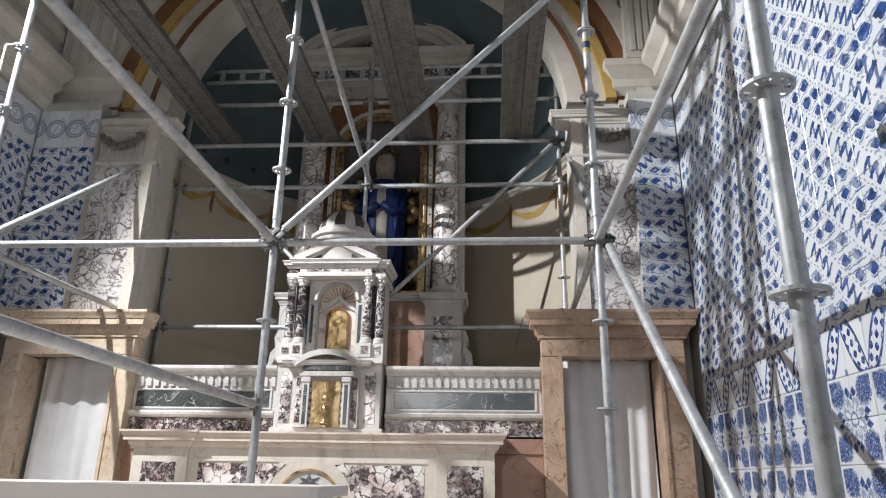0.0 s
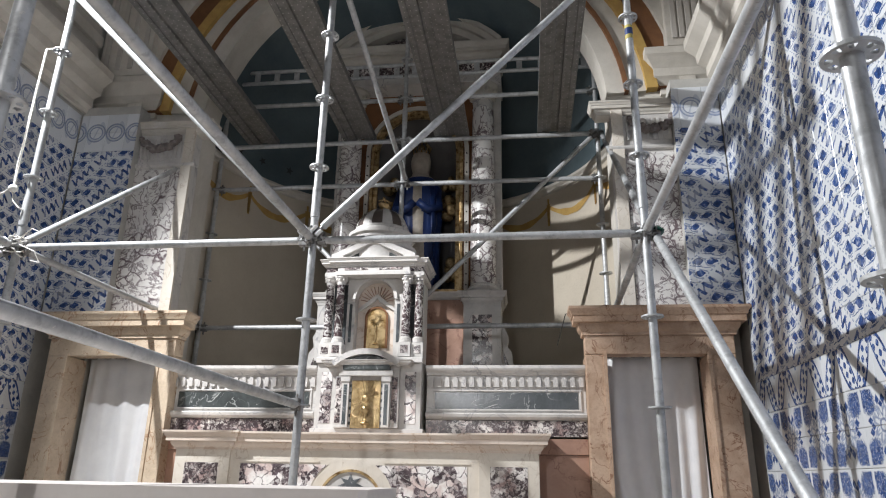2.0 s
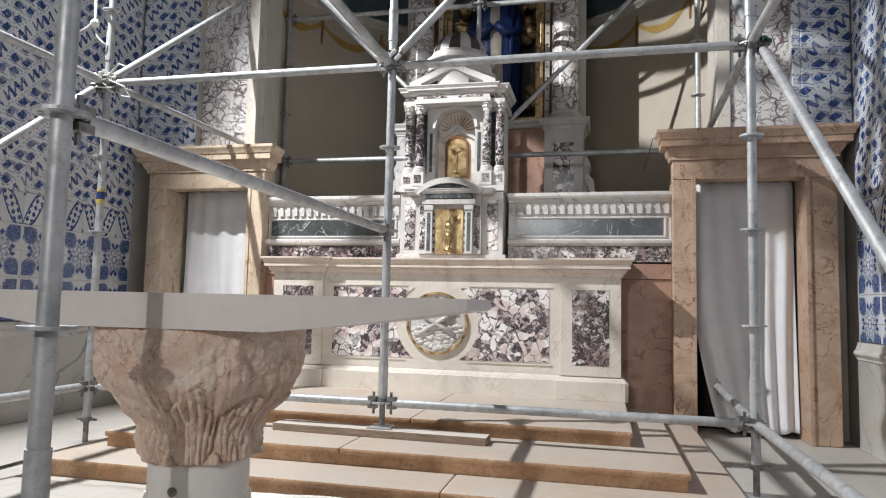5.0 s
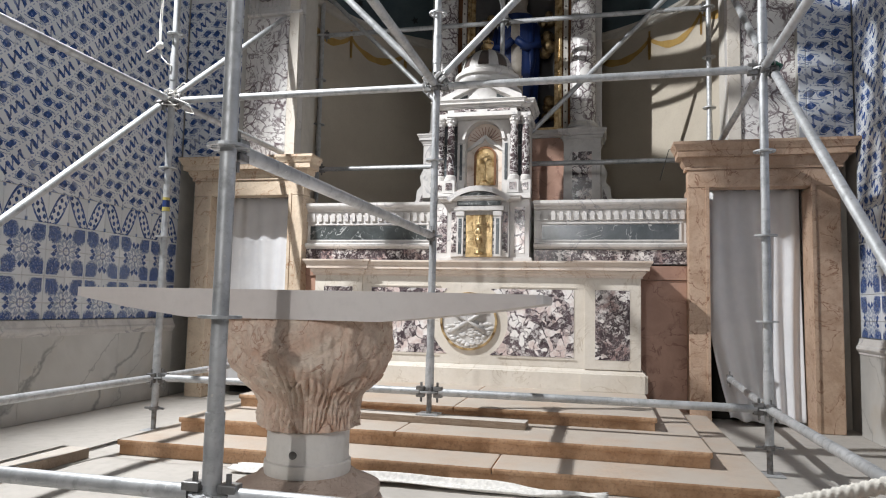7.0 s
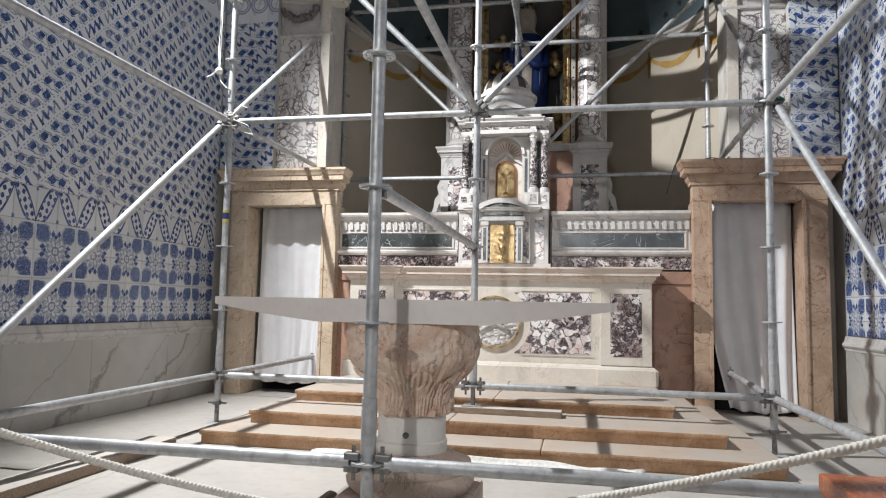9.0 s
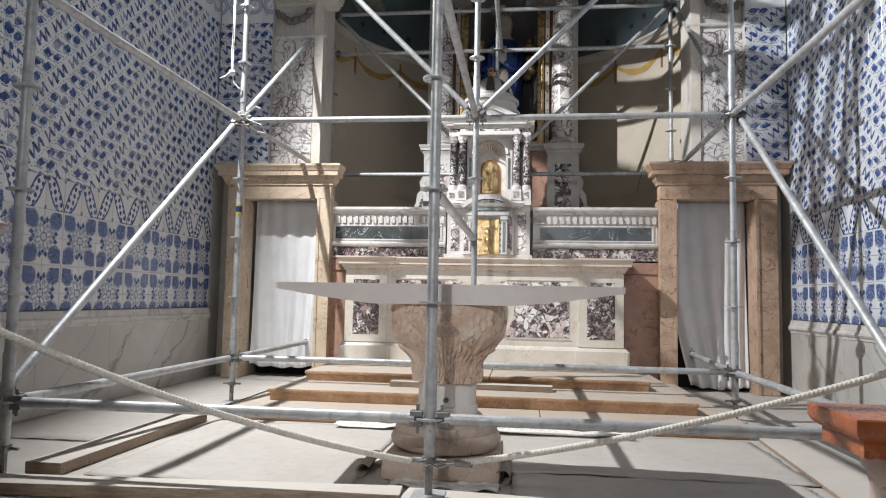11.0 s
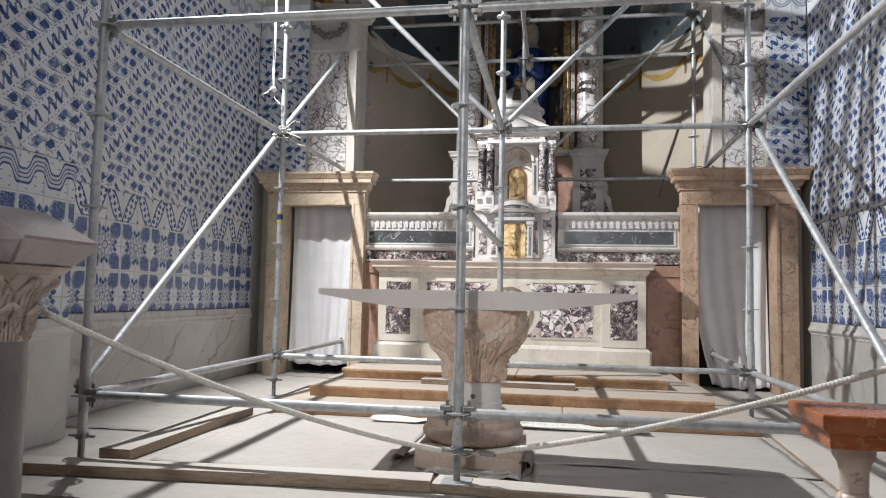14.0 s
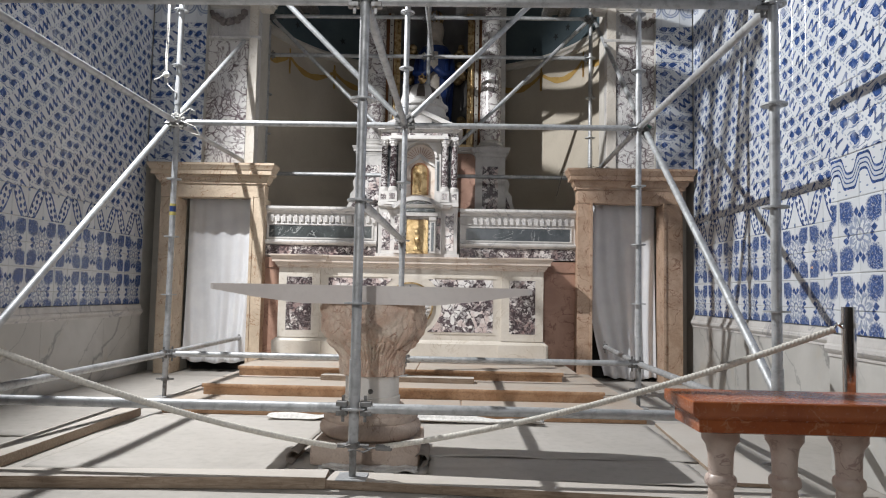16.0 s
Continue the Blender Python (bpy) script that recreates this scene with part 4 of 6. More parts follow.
def gradine(x0, x1, panel):
    ob = thing("altar_gradine", ((x0 + x1) / 2, 5.6, 1.3), "white marble shelf with dark panel and a small arcaded frieze", "altar shelf", "altar gradines")
    yf, yb = 5.62, 5.95
    part("base_strip", box(B(), x0, yf - 0.02, 1.304, x1, yb, 1.425, 0.002), BRECCIA_DARK, ob, "dark breccia strip")
    lp = moulding(B(), x0 + 0.0, x1 - 0.0, [(0.0, 1.426), (0.02, 1.43), (0.05, 1.45), (0.055, 1.47), (0.045, 1.482), (0.0, 1.486)], yf)
    for v in lp.verts:
        if v.co.y > yf - 0.0005:
            v.co.y = yb
        v.co.x = min(max(v.co.x, x0), x1)
    part("ledge", lp, WHITE_MARBLE, ob)
    part("body", box(B(), x0, yf, 1.487, x1, yb, 1.8), WHITE_MARBLE, ob)
    part("inset_panel", box(B(), x0 + 0.07, yf - 0.004, 1.515, x1 - 0.06, yf, 1.645, 0.001), panel, ob, "dark polished marble panel")
    for z in (1.5, 1.652):
        part("fillet", box(B(), x0 + 0.045, yf - 0.012, z, x1 - 0.035, yf, z + 0.013, 0.003), WHITE_MARBLE, ob)
    for x in (x0 + 0.047, x1 - 0.05):
        part("fillet", box(B(), x, yf - 0.012, 1.514, x + 0.014, yf, 1.651, 0.003), WHITE_MARBLE, ob)
    n = int((x1 - x0) / 0.066)
    me = None
    for k in range(n):
        x = x0 + (x1 - x0) * (k + 0.5) / n
        if me is None:
            bm = B()
            prism(bm, [(-0.019, 1.685), (0.019, 1.685), *arc(0, 1.745, 0.019, 0, 180, 6)], yf - 0.024, yf)
            a = part("arch", bm, WHITE_MARBLE, ob)
            me, base = a, a.location.copy()
            a.location.x = x
        else:
            c = new("arch", me.data)
            c.parent = ob
            c.location = base
            c.location.x = x
    tp = moulding(B(), x0, x1, [(0.0, 1.775), (0.018, 1.782), (0.025, 1.8), (0.05, 1.815), (0.058, 1.83), (0.058, 1.855), (0.0, 1.856)], yf)
    for v in tp.verts:
        if v.co.y > yf - 0.0005:
            v.co.y = yb
        v.co.x = min(max(v.co.x, x0), x1)
    part("top_ledge", tp, WHITE_MARBLE, ob)


gradine(-3.05, CT - 0.46, GREEN_STONE)
gradine(CT + 0.46, 0.408, DARK_STONE)


# ---- tabernacle ----
def little_column(ob, x, y, z0, z1, r, mt):
    c = part("column", lathe(B(), [(r, z0 + 0.05), (r * 1.02, z0 + 0.2), (r * 0.88, z1 - 0.07)], x, y, 16), mt, ob, "dark breccia column", auto=40)
    part("column_base", lathe(B(), [(r * 1.5, z0), (r * 1.5, z0 + 0.018), (r * 1.35, z0 + 0.022), (r * 1.4, z0 + 0.034), (r * 1.1, z0 + 0.045), (r * 1.1, z0 + 0.05)], x, y, 16), WHITE_MARBLE, c, "white base")
    cap = lathe(B(), [(r * 0.9, z1 - 0.07), (r * 1.0, z1 - 0.06), (r * 0.98, z1 - 0.05), (r * 1.35, z1 - 0.015), (r * 1.5, z1 - 0.012), (r * 1.5, z1)], x, y, 16)
    for k in range(8):
        a = k * math.pi / 4
        bmesh.ops.create_icosphere(cap, subdivisions=1, radius=r * 0.3, matrix=Matrix.Translation((x + r * 1.15 * math.cos(a), y + r * 1.15 * math.sin(a), z1 - 0.032)))
    part("column_capital", cap, WHITE_MARBLE, c, "carved white capital")


def tabernacle():
    ob = thing("tabernacle", (CT, 5.6, 1.3), "white marble tabernacle shaped like a small domed temple", "tabernacle")
    yf, yb = 5.5, 5.95
    z0 = 1.302
    part("plinth", box(B(), CT - 0.455, yf - 0.02, z0, CT + 0.455, yb, z0 + 0.045, 0.004), WHITE_MARBLE, ob)
    part("lower_body", box(B(), CT - 0.43, yf, z0 + 0.045, CT + 0.43, yb, 1.86, 0.003), WHITE_MARBLE, ob)
    part("centre_body", box(B(), CT - 0.26, yf - 0.05, z0 + 0.046, CT + 0.26, yf, 1.84, 0.003), WHITE_MARBLE, ob)
    for s in (-1, 1):
        part("panel", box(B(), CT + s * 0.345 - 0.045, yf - 0.004, 1.385, CT + s * 0.345 + 0.045, yf, 1.79, 0.001), BRECCIA, ob, "violet breccia inlay")
        part("panel", box(B(), CT + s * 0.225 - 0.024, yf - 0.054, 1.385, CT + s * 0.225 + 0.024, yf - 0.05, 1.74, 0.001), BRECCIA_DARK, ob, "dark breccia inlay")
        p = part("door_pilaster", box(B(), CT + s * 0.165 - 0.03, yf - 0.085, 1.35, CT + s * 0.165 + 0.03, yf - 0.05, 1.72, 0.003), WHITE_MARBLE, ob)
        part("inlay", box(B(), CT + s * 0.165 - 0.014, yf - 0.088, 1.37, CT + s * 0.165 + 0.014, yf - 0.085, 1.68, 0.001), DARK_STONE, p, "dark inlay strip")
        part("pilaster_capital", box(B(), CT + s * 0.165 - 0.04, yf - 0.095, 1.7, CT + s * 0.165 + 0.04, yf - 0.05, 1.745, 0.008), WHITE_MARBLE, ob)
        me = None
        for k in range(6):
            bm = B()
            box(bm, CT + s * 0.128 - 0.008, yf - 0.06, 1.37 + k * 0.058, CT + s * 0.128 + 0.008, yf - 0.05, 1.395 + k * 0.058, 0.003)
            part("stud", bm, DARK_STONE, ob, "dark inset stud")
    door = part("door", box(B(), CT - 0.118, yf - 0.062, 1.345, CT + 0.118, yf - 0.05, 1.715, 0.003), GOLD, ob, "gilt embossed door")
    rays = B()
    for k in range(28):
        a = 2 * math.pi * k / 28
        l = 0.1 + 0.035 * ((k * 7) % 3)
        cx, cz = CT, 1.57
        dx, dz = math.cos(a), math.sin(a)
        pts = [(cx + dx * 0.03 - dz * 0.004, cz + dz * 0.03 + dx * 0.004), (cx + dx * 0.03 + dz * 0.004, cz + dz * 0.03 - dx * 0.004), (cx + dx * min(l, 0.105 / max(abs(dx), 0.01)), cz + dz * l)]
        prism(rays, pts, yf - 0.07, yf - 0.061)
    part("rays", rays, GOLD, door, "raised gilt rays")
    ch = lathe(B(), [(0.04, 1.375), (0.035, 1.385), (0.012, 1.4), (0.01, 1.43), (0.018, 1.44), (0.01, 1.45), (0.03, 1.475), (0.034, 1.51)], CT, yf - 0.062, 14)
    bmesh.ops.create_icosphere(ch, subdivisions=2, radius=0.034, matrix=Matrix.Translation((CT, yf - 0.062, 1.57)) @ Matrix.Diagonal((1, 0.4, 1, 1)))
    part("chalice", ch, GOLD, door, "embossed chalice", smooth=True)
    # segmental pediment over the door
    part("door_entablature", box(B(), CT - 0.22, yf - 0.1, 1.747, CT + 0.22, yf, 1.79, 0.004), WHITE_MARBLE, ob)
    part("green_frieze", box(B(), CT - 0.19, yf - 0.106, 1.793, CT + 0.19, yf, 1.83, 0.002), GREEN_STONE, ob, "dark green frieze")
    part("lower_cornice", cornice(CT - 0.24, CT + 0.24, yf, 1.832, 1.872, 0.03, 0.1), WHITE_MARBLE, ob)
    bm = B()
    r = 0.42
    cz = 1.96 - r
    band_arch(bm, CT, cz, r - 0.045, r, yf - 0.14, yf, 48, 132, 18)
    part("segmental_pediment", bm, WHITE_MARBLE, ob)
    bm = B()
    prism(bm, [(CT - 0.22, 1.873), (CT + 0.22, 1.873), *arc(CT, cz, r - 0.05, 52, 128, 12)], yf - 0.1, yf)
    part("tympanum", bm, GREEN_STONE, ob, "dark marble tympanum")
    part("shelf", moulding(B(), CT - 0.43, CT + 0.43, [(0.0, 1.86), (0.02, 1.865), (0.035, 1.885), (0.035, 1.905), (0.0, 1.91)], yb), WHITE_MARBLE, ob)
    part("shelf_front", box(B(), CT - 0.44, yf - 0.03, 1.862, CT + 0.44, yf + 0.02, 1.908, 0.005), WHITE_MARBLE, ob)
    # upper stage
    part("upper_body", box(B(), CT - 0.4, yf + 0.22, 1.91, CT + 0.4, yb, 2.6, 0.003), WHITE_MARBLE, ob)
    for s in (-1, 1):
        for dx, yy in ((0.385, yf + 0.05), (0.285, yf + 0.02)):
            part("pedestal", box(B(), CT + s * dx - 0.052, yy - 0.052, 1.911, CT + s * dx + 0.052, yf + 0.1, 2.03, 0.004), WHITE_MARBLE, ob)
            part("pedestal_inlay", box(B(), CT + s * dx - 0.03, yy - 0.056, 1.94, CT + s * dx + 0.03, yy - 0.052, 2.005, 0.001), BRECCIA_DARK, ob)
            little_column(ob, CT + s * dx, yy, 2.031, 2.6, 0.036, COLUMN_BRECCIA)
        # flat dark panel in place of the shaded gap beside the niche
        part("recess", box(B(), CT + s * 0.32 - 0.075, yf + 0.216, 1.95, CT + s * 0.32 + 0.075, yf + 0.22, 2.585, 0.001), DARK_STONE, ob, "dark panel standing in for the shade behind the columns")
        part("niche_jamb", box(B(), CT + s * 0.205 - 0.035, yf + 0.09, 1.911, CT + s * 0.205 + 0.035, yf + 0.22, 2.42, 0.002), WHITE_MARBLE, ob)
        part("upper_panel", box(B(), CT + s * 0.205 - 0.012, yf + 0.085, 2.05, CT + s * 0.205 + 0.012, yf + 0.09, 2.38, 0.001), DARK_STONE, ob)
    head = prism(B(), [(CT - 0.24, 2.421), (CT - 0.17, 2.421), *arc(CT, 2.421, 0.17, 170, 10, 16), (CT + 0.17, 2.421), (CT + 0.24, 2.421), (CT + 0.24, 2.6), (CT - 0.24, 2.6)], yf + 0.09, yf + 0.22)
    part("niche_head", head, WHITE_MARBLE, ob)
    part("niche_wall", box(B(), CT - 0.17, yf + 0.195, 1.911, CT + 0.17, yf + 0.219, 2.6, 0.001), PINK_CREAM, ob, "pinkish shell niche")
    bm = B()
    band_arch(bm, CT, 2.421, 0.168, 0.195, yf + 0.07, yf + 0.1, 0, 180, 20)
    part("niche_arch", bm, WHITE_MARBLE, ob)
    rays = B()
    for k in range(13):
        a = radians(12 + 13 * k)
        p = lambda q, w: (CT + q * math.cos(a + w), 2.41 + q * math.sin(a + w))
        prism(rays, [p(0.05, -0.05), p(0.15, -0.02), p(0.15, 0.02), p(0.05, 0.05)], yf + 0.186, yf + 0.195)
    part("shell_rays", rays, RED_STONE, ob)
    bm = B()
    prism(bm, [(CT - 0.165, 2.33), (CT - 0.02, 2.42), (CT, 2.45), (CT + 0.02, 2.42), (CT + 0.165, 2.33), (CT + 0.165, 2.355), (CT, 2.485), (CT - 0.165, 2.355)], yf + 0.165, yf + 0.195)
    part("gable", bm, WHITE_MARBLE, ob)
    bm = B()
    prism(bm, [(CT - 0.085, 2.02), (CT + 0.085, 2.02), (CT + 0.085, 2.28), *arc(CT, 2.28, 0.085, 0, 180, 14)], yf + 0.184, yf + 0.1945)
    d = part("upper_door", bm, GOLD_DARK, ob, "small arched gilt door")
    bm = B()
    band_arch(bm, CT, 2.28, 0.082, 0.1, yf + 0.175, yf + 0.195, 0, 180, 14)
    box(bm, CT - 0.1, yf + 0.175, 2.02, CT - 0.082, yf + 0.195, 2.28)
    box(bm, CT + 0.082, yf + 0.175, 2.02, CT + 0.1, yf + 0.195, 2.28)
    part("door_frame", bm, BROWN, d, "brown frame")
    bm = lathe(B(), [(0.03, 2.05), (0.01, 2.07), (0.01, 2.12), (0.012, 2.2)], CT, yf + 0.186, 12)
    for k in range(16):
        a = 2 * math.pi * k / 16
        prism(bm, [(CT + 0.02 * math.cos(a - 0.2), 2.26 + 0.02 * math.sin(a - 0.2)), (CT + 0.02 * math.cos(a + 0.2), 2.26 + 0.02 * math.sin(a + 0.2)), (CT + 0.06 * math.cos(a), 2.26 + 0.06 * math.sin(a))], yf + 0.178, yf + 0.184)
    part("monstrance", bm, GOLD, d, "embossed monstrance")
    # entablature, breaking forward over the middle
    part("architrave", box(B(), CT - 0.43, yf + 0.0, 2.601, CT + 0.43, yb, 2.64, 0.004), WHITE_MARBLE, ob)
    part("frieze", box(B(), CT - 0.42, yf + 0.01, 2.641, CT + 0.42, yb, 2.678, 0.002), BRECCIA_DARK, ob, "dark frieze strip")
    c = cornice(CT - 0.42, CT + 0.42, yb, 2.679, 2.745, 0.05, 0.0)
    for v in c.verts:
        if v.co.y < yb - 0.0005:
            v.co.y -= yb - yf - 0.01
    part("entablature_cornice", c, WHITE_MARBLE, ob, auto=25)
    part("front_architrave", box(B(), CT - 0.32, yf - 0.04, 2.602, CT + 0.32, yf, 2.637, 0.004), WHITE_MARBLE, ob)
    part("front_frieze", box(B(), CT - 0.31, yf - 0.03, 2.638, CT + 0.31, yf + 0.005, 2.676, 0.002), WHITE_MARBLE, ob)
    for s in (-1, 1):
        part("frieze_inlay", box(B(), CT + s * 0.15 - 0.1, yf - 0.034, 2.647, CT + s * 0.15 + 0.1, yf - 0.03, 2.669, 0.001), BRECCIA_DARK, ob)
    part("front_break", cornice(CT - 0.31, CT + 0.31, yf, 2.677, 2.748, 0.05, 0.035), WHITE_MARBLE, ob, auto=25)
    part("top_tympanum", prism(B(), [(CT - 0.29, 2.749), (CT + 0.29, 2.749), (CT, 2.885)], yf - 0.025, yf + 0.1), WHITE_MARBLE, ob)
    for s in (-1, 1):
        part("raking_cornice", prism(B(), [(CT + s * 0.36, 2.749), (CT + s * 0.36, 2.775), (CT, 2.935), (CT, 2.885), (CT + s * 0.26, 2.765), (CT + s * 0.26, 2.749)], yf - 0.075, yf + 0.1), WHITE_MARBLE, ob)
        part("tympanum_inlay", prism(B(), [(CT + s * 0.06, 2.765), (CT + s * 0.21, 2.765), (CT + s * 0.06, 2.835)], yf - 0.029, yf - 0.025), GREEN_STONE, ob, "dark inlay")
    bm = B()
    band_arch(bm, CT, 2.81, 0.026, 0.044, yf - 0.035, yf - 0.02, 0, 360, 24)
    part("roundel", bm, WHITE_MARBLE, ob)
    # dome
    dy = yf + 0.24
    part("drum", lathe(B(), [(0.3, 2.745), (0.3, 2.86), (0.315, 2.875), (0.315, 2.9), (0.28, 2.91), (0.275, 2.985), (0.3, 3.0), (0.3, 3.03), (0.26, 3.045), (0.255, 3.06)], CT, dy, 32), WHITE_MARBLE, ob, auto=30)
    dm = part("dome", lathe(B(), [(0.235, 3.06)] + [(0.235 * math.cos(radians(a)), 3.06 + 0.23 * math.sin(radians(a))) for a in range(6, 91, 7)], CT, dy, 32), DOME_DARK, ob, "ribbed dark dome", auto=40)
    for k in range(8):
        a = 45 * (k + 0.5)
        prof = [(0.235, 3.058), (0.243, 3.06)] + [(0.243 * math.cos(radians(q)), 3.06 + 0.238 * math.sin(radians(q))) for q in range(6, 88, 8)]
        part("rib", lathe(B(), prof, CT, dy, 4, a - 11, a + 11), WHITE_MARBLE, dm, "broad white rib", auto=40)
    part("dome_foot", lathe(B(), [(0.25, 3.058), (0.255, 3.07), (0.246, 3.085), (0.236, 3.09)], CT, dy, 32), WHITE_MARBLE, dm, smooth=True)
    cr = lathe(B(), [(0.03, 3.285), (0.045, 3.3), (0.03, 3.315), (0.05, 3.35), (0.045, 3.36), (0.02, 3.36)], CT, dy, 14)
    for k in range(5):
        a = 2 * math.pi * k / 5
        path_tube(cr, [(CT + 0.045 * math.cos(a), dy + 0.045 * math.sin(a), 3.35), (CT + 0.05 * math.cos(a), dy + 0.05 * math.sin(a), 3.38), (CT, dy, 3.405)], 0.007, 6)
    bmesh.ops.create_icosphere(cr, subdivisions=2, radius=0.014, matrix=Matrix.Translation((CT, dy, 3.415)))
    part("crown", cr, GOLD, ob, "small gilt crown")


tabernacle()


# ---- retable with columns ----
def retable():
    ob = thing("retable", (CR, 7.0, 0), "tall white marble retable with breccia columns and a gilt niche frame", "retable")
    y = 6.98
    part("base", box(B(), CR - 1.15, 6.8, 0.0, CR + 1.15, 7.4, 1.9, 0.004), WHITE_MARBLE, ob)
    part("back_panel", box(B(), CR - 0.6, 6.92, 1.902, CR + 0.6, 7.3, 2.75, 0.004), RED_STONE, ob, "red-brown marble panel")
    part("panel_cap", cornice(CR - 0.58, CR + 0.58, 7.3, 2.752, 2.83, 0.04, 0.39), WHITE_MARBLE, ob)
    for s in (-1, 1):
        x = CR + s * 0.765
        part("pedestal", box(B(), x - 0.19, y - 0.19, 1.902, x + 0.19, y + 0.25, 2.7, 0.004), WHITE_MARBLE, ob)
        part("pedestal_panel", box(B(), x - 0.1, y - 0.195, 2.0, x + 0.1, y - 0.19, 2.56, 0.002), BRECCIA, ob, "breccia inlay")
        c = cornice(x - 0.19, x + 0.19, y + 0.25, 2.68, 2.8, 0.06, 0.0)
        for v in c.verts:
            if v.co.y < y + 0.2495:
                v.co.y -= 0.44
        part("pedestal_cap", c, WHITE_MARBLE, ob, auto=25)
        col = part("column", lathe(B(), [(0.136, 2.92), (0.138, 3.5), (0.12, 5.0)], x, y, 28), BRECCIA_PALE, ob, "veined breccia column", auto=30)
        part("column_base", lathe(B(), [(0.185, 2.8), (0.185, 2.83), (0.165, 2.835), (0.178, 2.85), (0.17, 2.87), (0.145, 2.885), (0.15, 2.9), (0.135, 2.91), (0.13, 2.92)], x, y, 28), WHITE_MARBLE, col, "white moulded base", auto=40)
        part("fluted_neck", lathe(B(), [(0.118, 5.0), (0.122, 5.01), (0.115, 5.02), (0.115, 5.09), (0.122, 5.1)], x, y, 28), WHITE_MARBLE, col)
        cap = lathe(B(), [(0.112, 5.1), (0.12, 5.16), (0.15, 5.24), (0.18, 5.28), (0.18, 5.31)], x, y, 24)
        for ring_z, rr, n in ((5.15, 0.125, 8), (5.22, 0.15, 8)):
            for k in range(n):
                a = 2 * math.pi * (k + (0.5 if ring_z > 5.2 else 0)) / n
                bmesh.ops.create_icosphere(cap, subdivisions=1, radius=0.032, matrix=Matrix.Translation((x + rr * math.cos(a), y + rr * math.sin(a), ring_z)))
        part("column_capital", cap, STUCCO, col, "leafy capital")
        part("back_pilaster", box(B(), x - 0.02 + s * 0.1 - 0.08, y + 0.12, 2.8, x - 0.02 + s * 0.1 + 0.12, y + 0.3, 5.31, 0.004), WHITE_MARBLE, ob)
        # side volute
        v = B()
        outl = [(x + s * 0.19, 1.9), (x + s * 0.42, 1.9), (x + s * 0.42, 1.95), (x + s * 0.34, 2.0), (x + s * 0.3, 2.1), (x + s * 0.29, 2.2), (x + s * 0.24, 2.26), (x + s * 0.26, 2.36), (x + s * 0.22, 2.44), (x + s * 0.19, 2.5)]
        prism(v, outl, y - 0.06, y + 0.14)
        part("volute", v, WHITE_MARBLE, ob)
        part("volute_panel", prism(B(), [(x + s * 0.21, 1.96), (x + s * 0.3, 1.96), (x + s * 0.25, 2.1), (x + s * 0.21, 2.2)], y - 0.064, y - 0.06), BRECCIA_DARK, ob)
    # niche with gilt frame
    nw, nz0, nz1 = 0.5, 2.86, 4.55
    bm = B()
    prism(bm, [(CR - 0.8, 2.84), (CR - nw, 2.84), (CR - nw, nz1), *arc(CR, nz1, nw, 180, 0, 24), (CR + nw, nz1), (CR + nw, 2.84), (CR + 0.8, 2.84), (CR + 0.8, 5.31), (CR - 0.8, 5.31)], 7.08, 7.14)
    part("niche_front", bm, BROWN, ob)
    for w0, w1, mt, yy, nm in ((0.5, 0.535, GOLD_DARK, 7.04, "gilt_moulding"), (0.55, 0.6, STUCCO, 7.05, "studded_strip"), (0.45, 0.5, GOLD_DARK, 7.06, "gilt_moulding")):
        for s in (-1, 1):
            a, b = sorted((CR + s * w0, CR + s * w1))
            part(nm, box(B(), a, yy, nz0, b, 7.1, nz1, 0.006), mt, ob)
        part("arch_moulding", band_arch(B(), CR, nz1, w0, w1, yy, 7.1, 0, 180, 28), OLD_GILT if mt is GOLD_DARK else STUCCO, ob)
    for s in (-1, 1):
        for k in range(14):
            part("stud", tube(B(), (CR + s * 0.575, 7.04, 2.95 + k * 0.12), (CR + s * 0.575, 7.05, 2.95 + k * 0.12), 0.008, 8), BLACK, ob)
    part("sill", box(B(), CR - 0.54, 7.03, 2.835, CR + 0.54, 7.14, 2.9, 0.006), GOLD_DARK, ob, "gilt sill")
    inner = lathe(B(), [(0.5, 2.84), (0.5, 4.55)] + [(0.5 * math.cos(radians(a)), 4.55 + 0.5 * math.sin(radians(a))) for a in range(10, 90, 10)] + [(0.001, 5.05)], CR, 7.12, 28, 0, 180)
    part("niche", inner, CRYSTAL, ob, "dull grey niche", smooth=True)
    part("niche_floor", box(B(), CR - 0.5, 7.1, 2.8, CR + 0.5, 7.65, 2.86), BROWN, ob)
    for s, zz in ((-1, 3.95), (1, 3.95), (-1, 4.3), (1, 4.3), (-1, 3.2), (1, 3.2)):
        bm = B()
        rc = random.Random(int(zz * 10) + s)
        for q in range(6):
            bmesh.ops.create_icosphere(bm, subdivisions=2, radius=rc.uniform(0.04, 0.08), matrix=Matrix.Translation((CR + s * (0.36 + rc.uniform(-0.06, 0.06)), 7.35 + rc.uniform(-0.05, 0.05), zz + rc.uniform(-0.1, 0.1))))
        part("cloud", bm, OLD_GILT, ob, "dull gilt carved cloud", smooth=True)
    # entablature and segmental pediment
    part("architrave", box(B(), CR - 0.98, y - 0.15, 5.312, CR + 0.98, 7.3, 5.42, 0.005), WHITE_MARBLE, ob)
    part("frieze", box(B(), CR - 0.96, y - 0.13, 5.421, CR + 0.96, 7.3, 5.6, 0.003), BRECCIA_DARK, ob, "dark scrolled frieze")
    c = cornice(CR - 0.95, CR + 0.95, 7.3, 5.601, 5.79, 0.13, 0.0)
